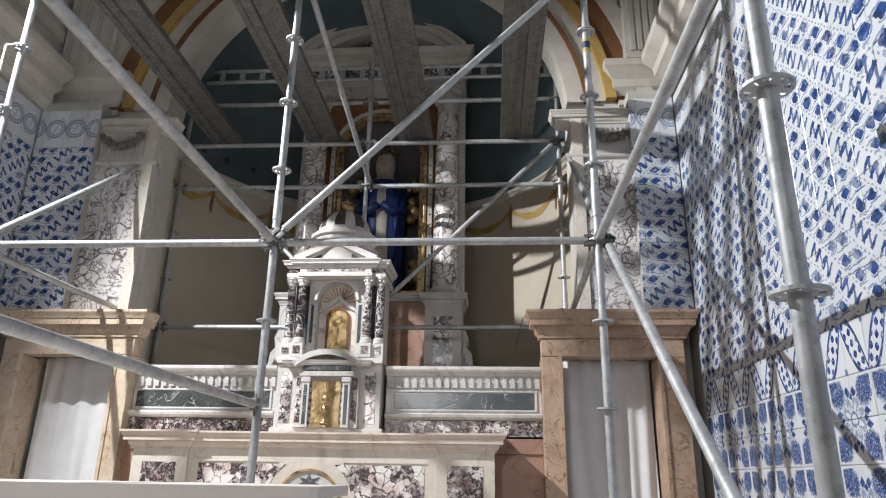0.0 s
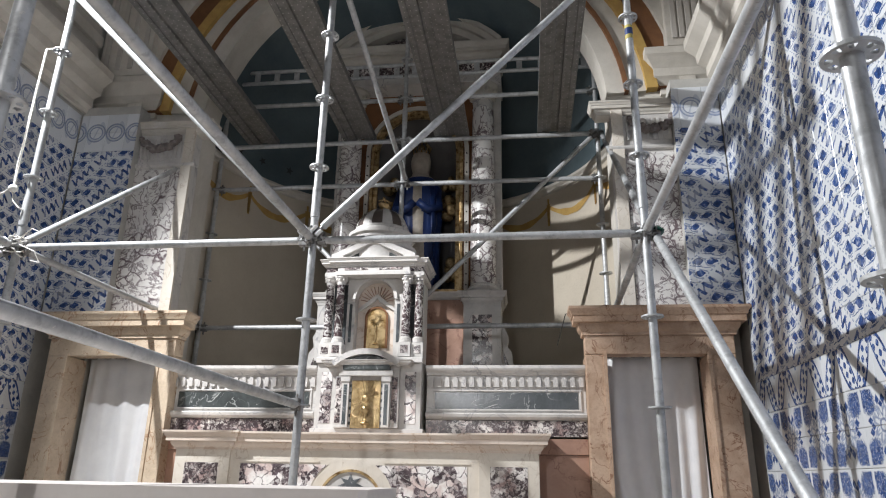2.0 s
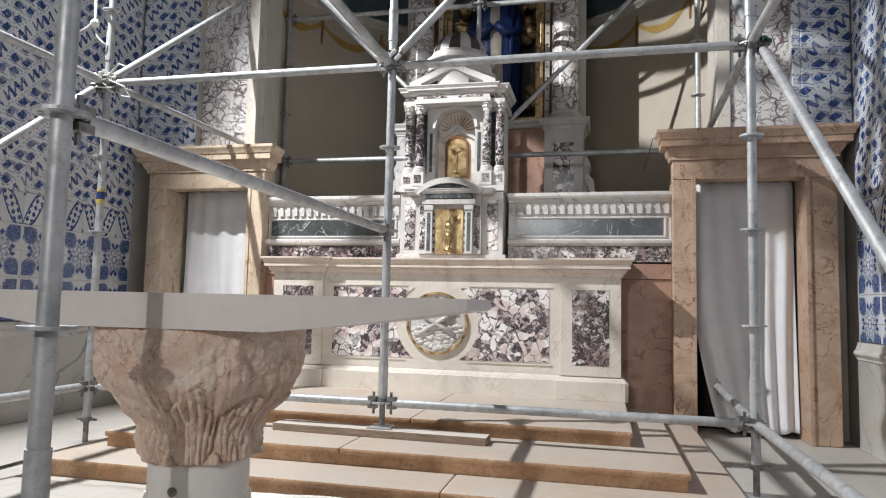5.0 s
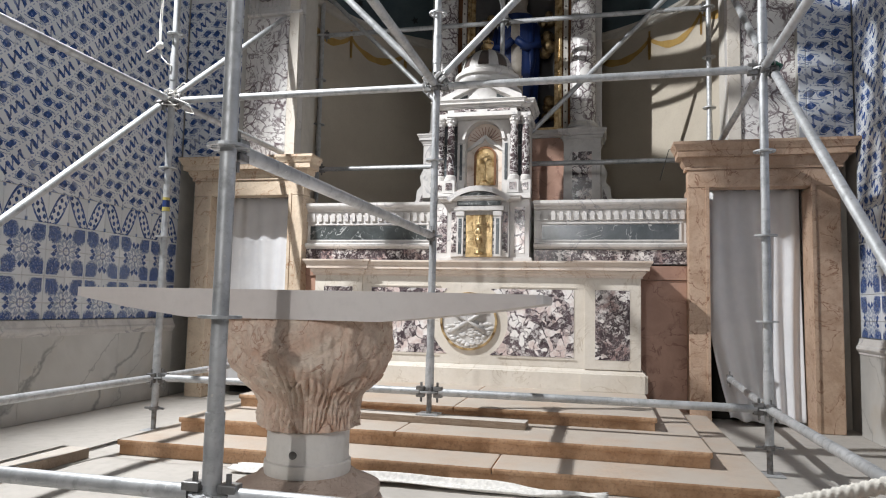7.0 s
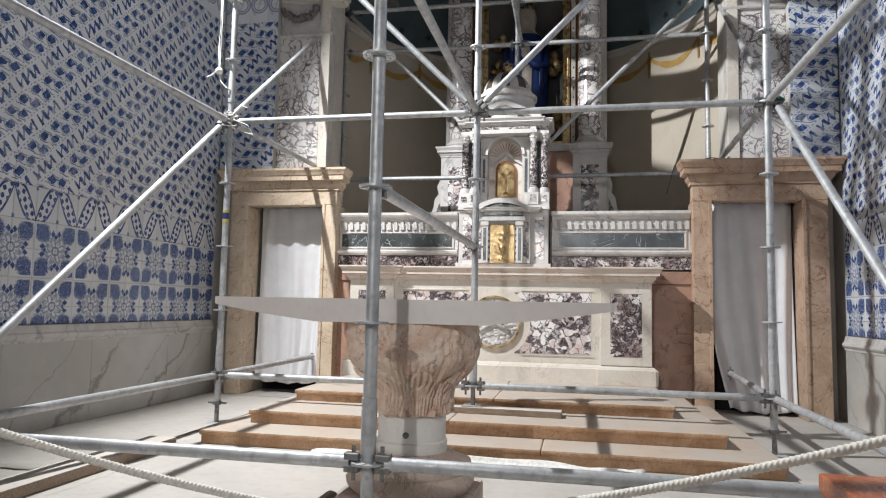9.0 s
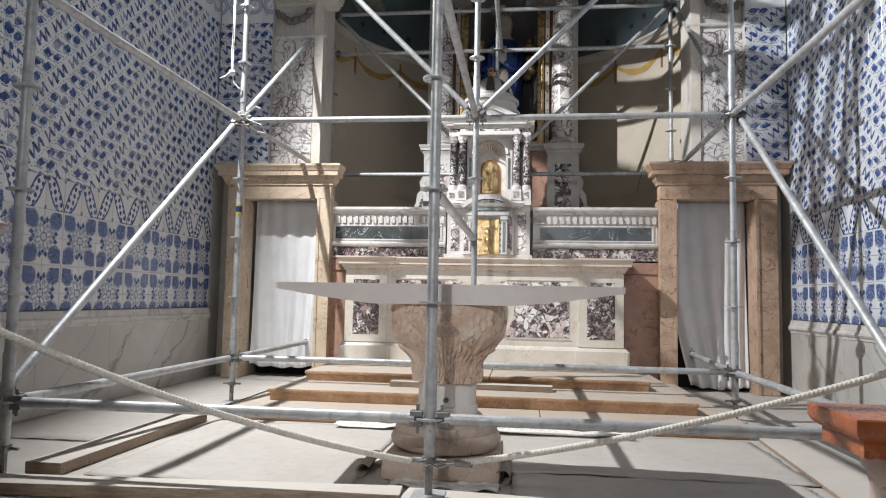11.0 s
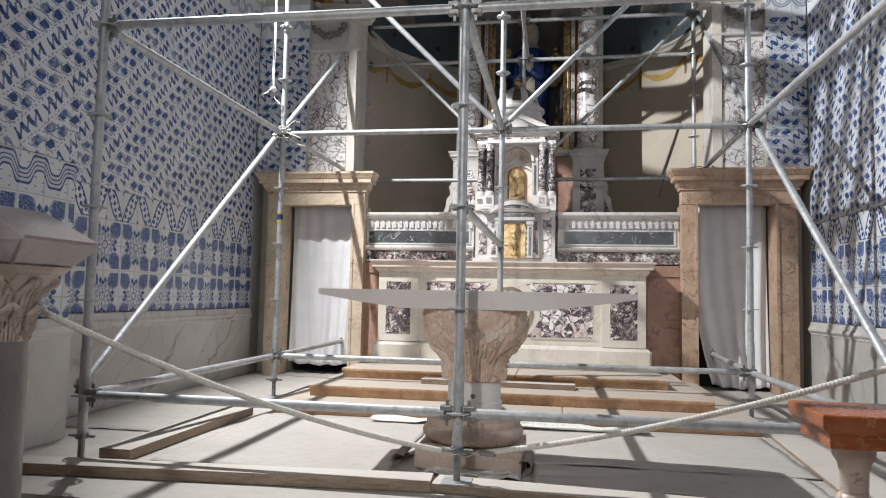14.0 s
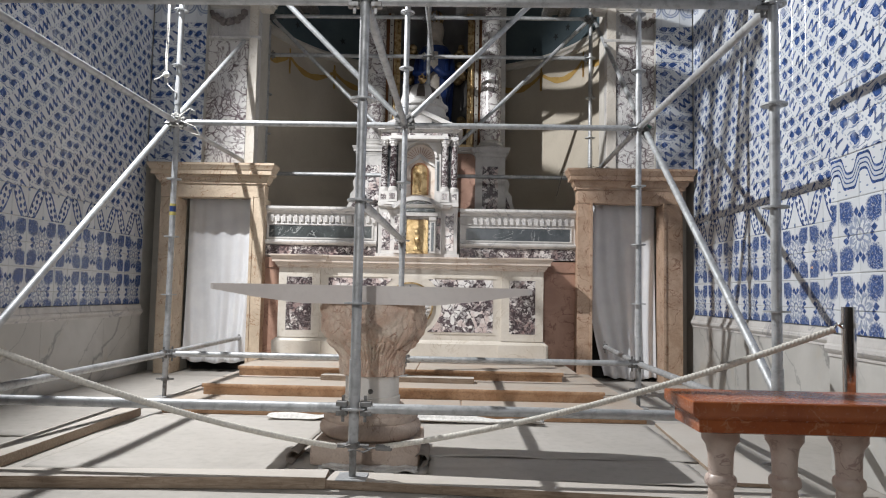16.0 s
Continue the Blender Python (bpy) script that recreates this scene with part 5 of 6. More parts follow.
    for v in c.verts:
        if v.co.y < 7.2995:
            v.co.y -= 7.3 - y + 0.13
    part("cornice", c, STUCCO, ob, auto=25)
    r = 1.36
    cz = 6.24 - r
    for r0, r1, yy in ((r - 0.2, r - 0.12, y - 0.18), (r - 0.12, r - 0.05, y - 0.23), (r - 0.05, r, y - 0.27)):
        part("segmental_pediment", band_arch(B(), CR, cz, r0, r1, yy, 7.25, 43, 137, 30), STUCCO, ob)
    bm = B()
    prism(bm, [(CR - 0.84, 5.792), (CR + 0.84, 5.792), *arc(CR, cz, r - 0.21, 53, 127, 20)], y - 0.05, 7.2)
    part("tympanum", bm, BRECCIA_DARK, ob, "dark breccia tympanum")
    part("keystone", box(B(), CR - 0.09, y - 0.25, 5.8, CR + 0.09, 7.0, 6.1, 0.02), STUCCO, ob)


retable()


def statue():
    bm = B()
    y0 = 7.36
    prof = [(0.24, 2.862), (0.25, 2.95), (0.235, 3.2), (0.24, 3.55), (0.265, 3.85), (0.27, 4.02), (0.25, 4.2), (0.17, 4.32), (0.105, 4.38), (0.1, 4.42), (0.118, 4.5), (0.12, 4.58), (0.1, 4.66), (0.05, 4.71)]
    lathe(bm, prof, CR, y0, 64)
    for v in bm.verts:
        a = math.atan2(v.co.y - y0, v.co.x - CR)
        k = max(0.0, min(1.0, (4.3 - v.co.z) / 0.6))
        f = 1 + k * (0.07 * math.sin(11 * a + v.co.z * 3) + 0.035 * math.sin(23 * a - v.co.z * 5))
        v.co.x = CR + (v.co.x - CR) * f
        v.co.y = y0 + (v.co.y - y0) * f * 0.8
    for f in bm.faces:
        c = f.calc_center_median()
        a = math.degrees(math.atan2(c.y - y0, c.x - CR))
        wide = 14 + 16 * max(0.0, 4.0 - c.z)
        f.material_index = 1 if (abs(a + 88) < wide and c.z < 4.25) or c.z > 4.3 else 0
    # crown
    n0 = len(bm.faces)
    for k in range(9):
        a = 2 * math.pi * k / 9
        path_tube(bm, [(CR + 0.085 * math.cos(a), y0 + 0.085 * math.sin(a), 4.66), (CR + 0.115 * math.cos(a), y0 + 0.115 * math.sin(a), 4.74), (CR + 0.06 * math.cos(a), y0 + 0.06 * math.sin(a), 4.82)], 0.013, 6)
    for s in (-1, 1):
        path_tube(bm, [(CR + s * 0.22, y0 - 0.06, 4.15), (CR + s * 0.25, y0 - 0.17, 3.9), (CR + s * 0.13, y0 - 0.25, 3.86), (CR + s * 0.02, y0 - 0.27, 3.95)], 0.048, 10)
        path_tube(bm, [(CR + s * 0.16, y0 - 0.16, 4.2), (CR + s * 0.2, y0 - 0.2, 3.7), (CR + s * 0.17, y0 - 0.2, 3.2), (CR + s * 0.2, y0 - 0.17, 2.9)], 0.035, 8)
    bm.faces.ensure_lookup_table()
    for f in bm.faces[n0:n0 + 9 * 14]:
        f.material_index = 2
    return single("statue", bm, [BLUE_CLOTH, STATUE_WHITE, OLD_GILT], "painted figure in a blue mantle standing in the niche", "statue", "", "", (CR, y0, 2.862), smooth=True)


statue()
# ---- free-standing table ----
def table():
    tx, ty = -1.345, 2.08
    ob = thing("altar_table", (tx, ty, 0), "stone table made of a pale slab on a worn antique capital", "table")
    # slab: flat top, underside rising to thin pointed ends
    bm = B()
    hw, d = 0.885, 0.29
    xs = [-hw, -hw + 0.02, -0.62, -0.36, 0.36, 0.62, hw - 0.02, hw]
    th = [0.03, 0.034, 0.07, 0.1, 0.1, 0.07, 0.034, 0.03]
    dp = [0.2, 0.22, d * 0.93, d, d, d * 0.93, 0.22, 0.2]
    rows = []
    for x, t, q in zip(xs, th, dp):
        rows.append([bm.verts.new(p) for p in ((tx + x, ty - q, 0.955 - t), (tx + x, ty + q, 0.955 - t), (tx + x, ty + q, 0.955), (tx + x, ty - q, 0.955))])
    for k in range(len(rows) - 1):
        for i in range(4):
            bm.faces.new((rows[k][i], rows[k][(i + 1) % 4], rows[k + 1][(i + 1) % 4], rows[k + 1][i]))
    bm.faces.new(rows[0])
    bm.faces.new(rows[-1][::-1])
    bmesh.ops.bevel(bm, geom=[e for e in bm.edges if e.calc_face_angle(0) > 0.6], offset=0.006, segments=2, affect="EDGES")
    part("slab", bm, SLAB_STONE, ob, "pale stone slab with thin tapering ends", auto=25)
    # worn capital
    bm = B()
    seg, nz = 400, 84
    rings = []
    for j in range(nz + 1):
        t = j / nz
        z = 0.455 + 0.4 * t
        ring = []
        for i in range(seg):
            a = 2 * math.pi * i / seg
            q = max(0.0, min(1.0, (t - 0.22) / 0.42))
            r = 0.153 + 0.022 * t + 0.094 * q * q * (3 - 2 * q)
            sq = (abs(math.cos(a)) ** 5 + abs(math.sin(a)) ** 5) ** (-1 / 5)
            corner = (sq - 1) * max(0.0, (t - 0.45) / 0.55) ** 1.1
            r *= 1 + 0.55 * corner
            # two tiers of acanthus leaves with fanning ribs, worn away at places
            p = Vector((math.cos(a) * 3.2, math.sin(a) * 3.2, z * 7))
            worn = max(0.0, min(1.0, noise.noise(p) * 1.8 + 0.6)) * (1 - 0.7 * max(0.0, min(1.0, (t - 0.5) / 0.15)))
            for tier, (lo, hi, ph) in enumerate(((0.0, 0.5, 0.0), (0.22, 0.8, math.pi / 8))):
                k = (a + ph) / (2 * math.pi / 8) % 1.0 - 0.5
                q = (t - lo) / (hi - lo)
                if 0 < q < 1:
                    half = 0.5 * min(1.0, 0.55 + 0.6 * math.sin(math.pi * q)) * (1 - 0.5 * max(0.0, q - 0.7) / 0.3)
                    inside = max(0.0, 1 - (abs(k) / half) ** 4)
                    fan = abs(math.sin((k * 8) * (1.15 - 0.35 * q) * math.pi))
                    r += inside * ((0.012 if tier == 0 else 0.005) + 0.013 * math.exp(-((q - 0.85) / 0.13) ** 2) * worn) - inside * 0.017 * (1 - fan ** 0.7) * (0.3 + 0.7 * worn)
                    r -= (0.011 if tier == 0 else 0.005) * math.exp(-((abs(k) - half) / 0.05) ** 2)
            r += 0.012 * noise.noise(p * 1.6) + 0.008 * noise.noise(p * 3.8) + 0.004 * noise.noise(p * 9.0)
            if t > 0.8:
                r -= 0.012 * max(0.0, noise.noise(p * 2.2 + Vector((5, 2, 1))))
            if t > 0.9:
                r *= 1 - 0.05 * (t - 0.9) / 0.1
            r *= 1.11
            ring.append(bm.verts.new((tx + r * math.cos(a), ty + r * math.sin(a), z)))
        rings.append(ring)
    for j in range(nz):
        for i in range(seg):
            bm.faces.new((rings[j][i], rings[j][(i + 1) % seg], rings[j + 1][(i + 1) % seg], rings[j + 1][i]))
    bm.faces.new(rings[0][::-1])
    bm.faces.new(rings[-1])
    part("capital", bm, CAPITAL_STONE, ob, "weathered pink acanthus capital", auto=60)
    d = part("drum", lathe(B(), [(0.158, 0.29), (0.16, 0.3), (0.16, 0.335), (0.152, 0.34), (0.152, 0.45), (0.148, 0.456)], tx, ty, 40), DRUM_STONE, ob, "white stone drum", auto=40)
    part("hole_ring", tube(B(), (tx + 0.01, ty - 0.156, 0.375), (tx + 0.01, ty - 0.15, 0.375), 0.014, 14), DARK_STEEL, d, "small dark hole with metal ring")
    bm = lathe(B(), [(0.22, 0.115), (0.262, 0.122), (0.285, 0.145), (0.29, 0.17), (0.278, 0.195), (0.262, 0.205), (0.27, 0.22), (0.266, 0.245), (0.23, 0.26), (0.2, 0.268), (0.18, 0.29)], tx, ty, 48)
    for v in bm.verts:
        p = v.co * 6
        a = Vector((v.co.x - tx, v.co.y - ty, 0))
        v.co += a.normalized() * 0.014 * noise.noise(p) if a.length else Vector()
    part("base_torus", bm, BASE_STONE, ob, "worn rounded base moulding", auto=50)
    bm = box(B(), tx - 0.29, ty - 0.29, 0.0, tx + 0.29, ty + 0.29, 0.114, 0.025)
    part("plinth", bm, BASE_STONE, ob, "square worn plinth", auto=40)


table()


# ---- scaffold ----
R = 0.0242
SCAF = "scaffold tubes"


def rosette_mesh():
    bm = B()
    def ann(r0, r1, n=24, z0=-0.0045, z1=0.0045):
        rows = []
        for i in range(n):
            c, s = math.cos(2 * math.pi * i / n), math.sin(2 * math.pi * i / n)
            rows.append([bm.verts.new(p) for p in ((r0 * c, r0 * s, z0), (r1 * c, r1 * s, z0), (r1 * c, r1 * s, z1), (r0 * c, r0 * s, z1))])
        for i in range(n):
            a, b = rows[i], rows[(i + 1) % n]
            for k in range(4):
                bm.faces.new((a[k], a[(k + 1) % 4], b[(k + 1) % 4], b[k]))
    ann(0.0235, 0.036)
    ann(0.052, 0.062)
    for k in range(8):
        a = 2 * math.pi * (k + 0.5) / 8
        w = 0.011 if k % 2 else 0.007
        c, s = math.cos(a), math.sin(a)
        pts = [(0.034 * c - w * s, 0.034 * s + w * c), (0.034 * c + w * s, 0.034 * s - w * c), (0.054 * c + w * s, 0.054 * s - w * c), (0.054 * c - w * s, 0.054 * s + w * c)]
        prism(bm, pts, -0.0043, 0.0043, "xy")
    me = bpy.data.meshes.new("rosette")
    bmesh.ops.recalc_face_normals(bm, faces=bm.faces)
    bm.to_mesh(me)
    bm.free()
    me.materials.append(STEEL)
    return me


ROSETTE = rosette_mesh()


def standard(x, y, zbase, ztop, jack=True, lean=(0, 0)):
    ob = thing("scaffold_standard", (x, y, zbase), "galvanised steel scaffold upright with perforated rosettes", "scaffold upright", "scaffold uprights")
    part("tube", tube(B(), (x, y, zbase + 0.14), (x, y, ztop), R, 18), STEEL, ob, auto=40)
    k = 0
    z = LOW
    while z < ztop:
        r = new("rosette", ROSETTE)
        r.parent = ob
        r.matrix_basis = pose(0, 0, z - zbase, 0, 0, 9 * k)
        k += 1
        z += 0.5
    for z in (LOW + 0.13, 2.62, 4.62):
        if z + 0.2 < ztop:
            part("sleeve", tube(B(), (x, y, z - 0.1), (x, y, z + 0.1), R + 0.004, 18), STEEL, ob, auto=40)
    part("jack_screw", tube(B(), (x, y, zbase + 0.004), (x, y, zbase + 0.2), 0.017, 12), DARK_STEEL, ob, "threaded jack screw")
    part("jack_nut", tube(B(), (x, y, zbase + 0.14), (x, y, zbase + 0.165), 0.034, 8), DARK_STEEL, ob)
    bm = tube(B(), (x - 0.075, y, zbase + 0.152), (x + 0.075, y, zbase + 0.152), 0.008, 8)
    part("nut_handle", bm, DARK_STEEL, ob)
    part("base_plate", box(B(), x - 0.07, y - 0.07, zbase, x + 0.07, y + 0.07, zbase + 0.006, 0.001), STEEL, ob)
    return ob


def head(bm, p, d):
    """The forked wedge head at the end of a ledger."""
    p, d = Vector(p), Vector(d).normalized()
    m = Matrix.Translation(p) @ d.to_track_quat("X", "Z").to_matrix().to_4x4()
    for z0, z1 in ((0.008, 0.034), (-0.034, -0.008)):
        b = box(B(), 0.03, -0.022, z0, 0.085, 0.022, z1, 0.004)
        b.transform(m)
        me = bpy.data.meshes.new("tmp")
        b.to_mesh(me)
        b.free()
        bm.from_mesh(me)
        bpy.data.meshes.remove(me)
    for q in (box(B(), 0.046, -0.004, -0.065, 0.06, 0.004, 0.06),):
        q.transform(m)
        me = bpy.data.meshes.new("tmp")
        q.to_mesh(me)
        q.free()
        bm.from_mesh(me)
        bpy.data.meshes.remove(me)
    return bm


def ledger(p0, p1, name="scaffold_ledger", label="galvanised steel scaffold ledger with wedge heads", cat="scaffold ledger", r=R):
    p0, p1 = Vector(p0), Vector(p1)
    d = (p1 - p0).normalized()
    ob = thing(name, p0, label, cat, SCAF)
    part("tube", tube(B(), p0 + d * 0.065, p1 - d * 0.065, r, 18), STEEL, ob, auto=40)
    part("wedge_head", head(B(), p0, d), DARK_STEEL, ob)
    part("wedge_head", head(B(), p1, -d), DARK_STEEL, ob)
    return ob


def brace(p0, p1, off=(0, 0, 0)):
    p0, p1 = Vector(p0) + Vector(off), Vector(p1) + Vector(off)
    d = (p1 - p0).normalized()
    ob = thing("scaffold_brace", p0, "galvanised diagonal scaffold brace with pivoting ends", "scaffold brace", SCAF)
    part("tube", tube(B(), p0 + d * 0.1, p1 - d * 0.1, R * 0.98, 18), STEEL, ob, auto=40)
    for p, q in ((p0, d), (p1, -d)):
        bm = tube(B(), p + q * 0.015, p + q * 0.12, 0.014, 10)
        part("pivot_end", head(bm, p, q), DARK_STEEL, ob)


PX, RY = POST_X, ROW_Y
TOPZ = 7.4
for x in PX:
    standard(x, RY[0], 0.041 if x == PX[1] else 0.0, 3.9)
standard(PX[0], RY[1], 0.0, TOPZ)
standard(PX[1], RY[1], 0.225, TOPZ)
standard(PX[2], RY[1], 0.0, TOPZ)
standard(-3.3, RY[2], 0.0, TOPZ)
standard(-1.29, RY[2], 0.0, TOPZ)
standard(0.72, RY[2], 0.0, TOPZ)
FX = (-3.3, -1.29, 0.72)
H3, H4, H5 = LOW + 3.5, LOW + 4.0, LOW + 4.5
for row, xs in ((RY[0], PX), (RY[1], PX)):
    for a, b in ((0, 1), (1, 2)):
        for z in (LOW, TOP):
            ledger((xs[a], row, z), (xs[b], row, z))
for a, b in ((0, 1), (1, 2)):
    for z in (TOP, H3, H4, H5):
        ledger((FX[a], RY[2], z), (FX[b], RY[2], z))
    # lattice girder above the far row
    ob = thing("lattice_girder", (FX[a], RY[2], 5.15), "galvanised double-tube lattice girder", "girder", "girders")
    for z in (5.13, 5.27):
        part("chord", tube(B(), (FX[a] + 0.03, RY[2] - 0.05, z), (FX[b] - 0.03, RY[2] - 0.05, z), 0.021, 14), STEEL, ob, auto=40)
    for k in range(9):
        x = FX[a] + 0.1 + (FX[b] - FX[a] - 0.2) * k / 8
        part("web", box(B(), x - 0.03, RY[2] - 0.058, 5.13, x + 0.03, RY[2] - 0.042, 5.27, 0.002), STEEL, ob)
for x0, x1 in ((PX[0], PX[0]), (PX[1], PX[1]), (PX[2], PX[2])):
    ledger((x0, RY[0], TOP), (x1, RY[1], TOP))
for k in (0, 2):
    ledger((PX[k], RY[1], TOP), (FX[k], RY[2], TOP))
ledger((PX[0], RY[0], LOW), (PX[0], RY[1], LOW))
ledger((PX[2], RY[0], LOW), (PX[2], RY[1], LOW))
ledger((PX[2], RY[1], LOW), (FX[2], RY[2] - 0.85, LOW + 0.02))
ledger((PX[0], RY[1], LOW), (FX[0], RY[2] - 0.62, LOW + 0.02))
ledger((PX[1], RY[0], LOW + 1.0), (PX[1], RY[1], LOW + 1.0))
ledger((PX[0], RY[1], 4.366), (PX[1], RY[1], 4.366))
ledger((PX[1], RY[1], 4.366), (PX[2], RY[1], 4.366))
# braces
brace((PX[0], RY[1], TOP), (PX[0], RY[0], LOW), (-0.05, 0, 0))
brace((PX[2], RY[1], TOP), (PX[2], RY[0], LOW), (0.05, 0, 0))
brace((PX[1], RY[1], TOP), (PX[0], RY[1], 4.366), (0, -0.05, 0))
brace((PX[1], RY[1], TOP), (PX[2], RY[1], 4.366), (0, -0.05, 0))
brace((PX[0], RY[1], TOP), (FX[0], RY[2], 4.366), (-0.04, 0, 0))
brace((PX[2], RY[1], TOP), (FX[2], RY[2], 4.366), (0.04, 0, 0))
brace((FX[0], RY[2], 4.366), (FX[1], RY[2], TOP), (0, -0.05, 0))
brace((FX[2], RY[2], 4.366), (FX[1], RY[2], TOP), (0, -0.05, 0))
brace((PX[1], RY[1], TOP + 2.0), (FX[1], RY[2], H3), (0.05, 0, 0))

# in front of the decks: unseen transoms, and tubes added to shade the east wall
for x in (-2.651, -1.6):
    ledger((x, 3.3, 4.366), (x, RY[1], 4.366), "unseen_transom", "unseen short galvanised transom added on the upper ledger", "scaffold transom")
for k in range(4):
    y = 3.4 + 0.115 * k
    ob = thing("shading_tube", (-2.602, y, 4.25), "unseen leaning galvanised tube added to shade the east wall", "scaffold tube", "spare tubes")
    part("tube", tube(B(), (-2.602, y, 4.25), (-2.602, y - 0.367 * 1.1, 5.35), R, 16), STEEL, ob, auto=40)
    part("collar", tube(B(), (-2.602, y - 0.028, 4.33), (-2.602, y - 0.057, 4.41), R + 0.004, 14), DARK_STEEL, ob)


def deck(x0, x1):
    """Perforated steel deck with turned-down, ribbed sides, hooked over the ledgers."""
    y0, y1, z = RY[1] + 0.02, RY[2] + 0.05, 4.4
    ob = thing("scaffold_deck", ((x0 + x1) / 2, (y0 + y1) / 2, z), "perforated grey steel scaffold deck board", "scaffold deck", "scaffold decks")
    w = x1 - x0
    prof = [(0, 0.0), (0.0, 0.06), (w, 0.06), (w, 0.0), (w - 0.05, 0.0), (w - 0.05, 0.012), (w * 0.62, 0.012), (w * 0.6, 0.035), (w * 0.4, 0.035), (w * 0.38, 0.012), (0.05, 0.012), (0.05, 0.0)]
    part("board", prism(B(), [(x0 + a, z + b) for a, b in prof], y0, y1), DECK, ob)
    for y in (y0, y1):
        for x in (x0 + 0.06, x1 - 0.06):
            part("hook", box(B(), x - 0.02, y - 0.03, z - 0.012, x + 0.02, y + 0.03, z + 0.05, 0.006), DARK_STEEL, ob)


for a, b in ((-3.01, -2.68), (-1.945, -1.6), (-0.96, -0.6), (0.115, 0.45)):
    deck(a, b)

# string tied round the west joint, and tape marks
bm = B()
rs = random.Random(11)
x, y = PX[0], RY[1]
pts = [(x + 0.06 * math.cos(a * 1.9) + rs.uniform(-0.02, 0.02), y + 0.06 * math.sin(a * 1.9) - 0.02, TOP + 0.05 * math.sin(a * 0.7) + rs.uniform(-0.02, 0.02)) for a in np.linspace(0, 22, 70)]
path_tube(bm, pts, 0.005, 6)
path_tube(bm, [(x + 0.06, y - 0.06, TOP), (x + 0.2, y - 0.09, TOP - 0.06), (x + 0.24, y - 0.08, TOP - 0.13), (x + 0.16, y - 0.06, TOP - 0.11)], 0.0045, 6)
path_tube(bm, [(x + 0.03, y - 0.05, TOP + 0.03), (x + 0.14, y - 0.08, TOP + 0.1), (x + 0.19, y - 0.08, TOP + 0.08)], 0.0045, 6)
single("string_knot", bm, STRING, "white string wound round a scaffold joint", "string", loc=(x, y, TOP))
bm = B()
path_tube(bm, [(x - 0.09, y - 0.05, 3.86), (x - 0.095, y - 0.05, 3.3), (x - 0.1, y - 0.05, 2.95), (x - 0.09, y - 0.05, 2.8)], 0.006, 6)
path_tube(bm, [(x - 0.085, y - 0.05, 3.86), (x - 0.08, y - 0.055, 3.3), (x - 0.085, y - 0.05, 2.8), (x - 0.14, y - 0.06, 2.74), (x - 0.19, y - 0.06, 2.72)], 0.006, 6)
bmesh.ops.create_icosphere(bm, subdivisions=2, radius=0.03, matrix=Matrix.Translation((x - 0.09, y - 0.05, 2.77)))
path_tube(bm, [(x - 0.09, y - 0.05, 2.76), (x - 0.07, y - 0.05, 2.68), (x - 0.02, y - 0.05, 2.63), (x + 0.0, y - 0.03, 2.62)], 0.005, 6)
path_tube(bm, [(x - 0.09, y - 0.05, 3.86), (x - 0.03, y - 0.02, 3.88), (x, y - 0.026, 3.87)], 0.006, 6)
single("hanging_cord", bm, STRING, "white cord hanging beside the scaffold upright, knotted at its end", "cord", loc=(x, y, 3.86))
for px, py, pz in ((PX[0], RY[1], 1.6), (PX[2], RY[1], 3.75)):
    ob = thing("tape_mark", (px, py, pz), "yellow and dark tape round a scaffold upright", "tape")
    part("band", tube(B(), (px, py, pz - 0.05), (px, py, pz - 0.02), R + 0.002, 18), TAPE, ob)
    part("band", tube(B(), (px, py, pz - 0.02), (px, py, pz + 0.03), R + 0.0015, 18), BLUE_CLOTH, ob, "dark printed band")
    part("band", tube(B(), (px, py, pz + 0.03), (px, py, pz + 0.05), R + 0.002, 18), TAPE, ob)
single("end_cap", tube(B(), (PX[2] + 0.05, RY[1] - 0.03, TOP + 0.015), (PX[2] + 0.085, RY[1] - 0.045, TOP - 0.015), 0.024, 12), GREEN_CAP, "green plastic cap on the brace end", "cap", loc=(PX[2] + 0.1, RY[1], TOP))

# ---- boards and sheets on the floor ----
def board(x0, y0, x1, y1, w, z0, th, label):
    d = Vector((x1 - x0, y1 - y0, 0))
    bm = box(B(), -d.length / 2, -w / 2, 0, d.length / 2, w / 2, th, 0.004)
    ob = single("plank", bm, WOOD, label, "plank", "", "planks")
    ob.matrix_world = pose((x0 + x1) / 2, (y0 + y1) / 2, z0, 0, 0, math.degrees(math.atan2(d.y, d.x)))
    return ob


board(-3.85, 1.27, -1.47, 1.45, 0.15, 0.0, 0.055, "weathered wooden plank under the scaffold feet")
board(-1.46, 1.47, 1.05, 1.26, 0.17, 0.0, 0.041, "weathered wooden plank under the scaffold feet")
board(-3.255, 1.59, -3.235, 3.08, 0.19, 0.0, 0.058, "pale wooden plank lying on the floor boards")
board(-2.0, 3.93, -0.72, 3.89, 0.14, 0.18, 0.044, "weathered plank under a scaffold foot on the altar step")
board(0.72, 3.15, 0.62, 1.6, 0.3, 0.0, 0.02, "flat pale board lying on the floor")


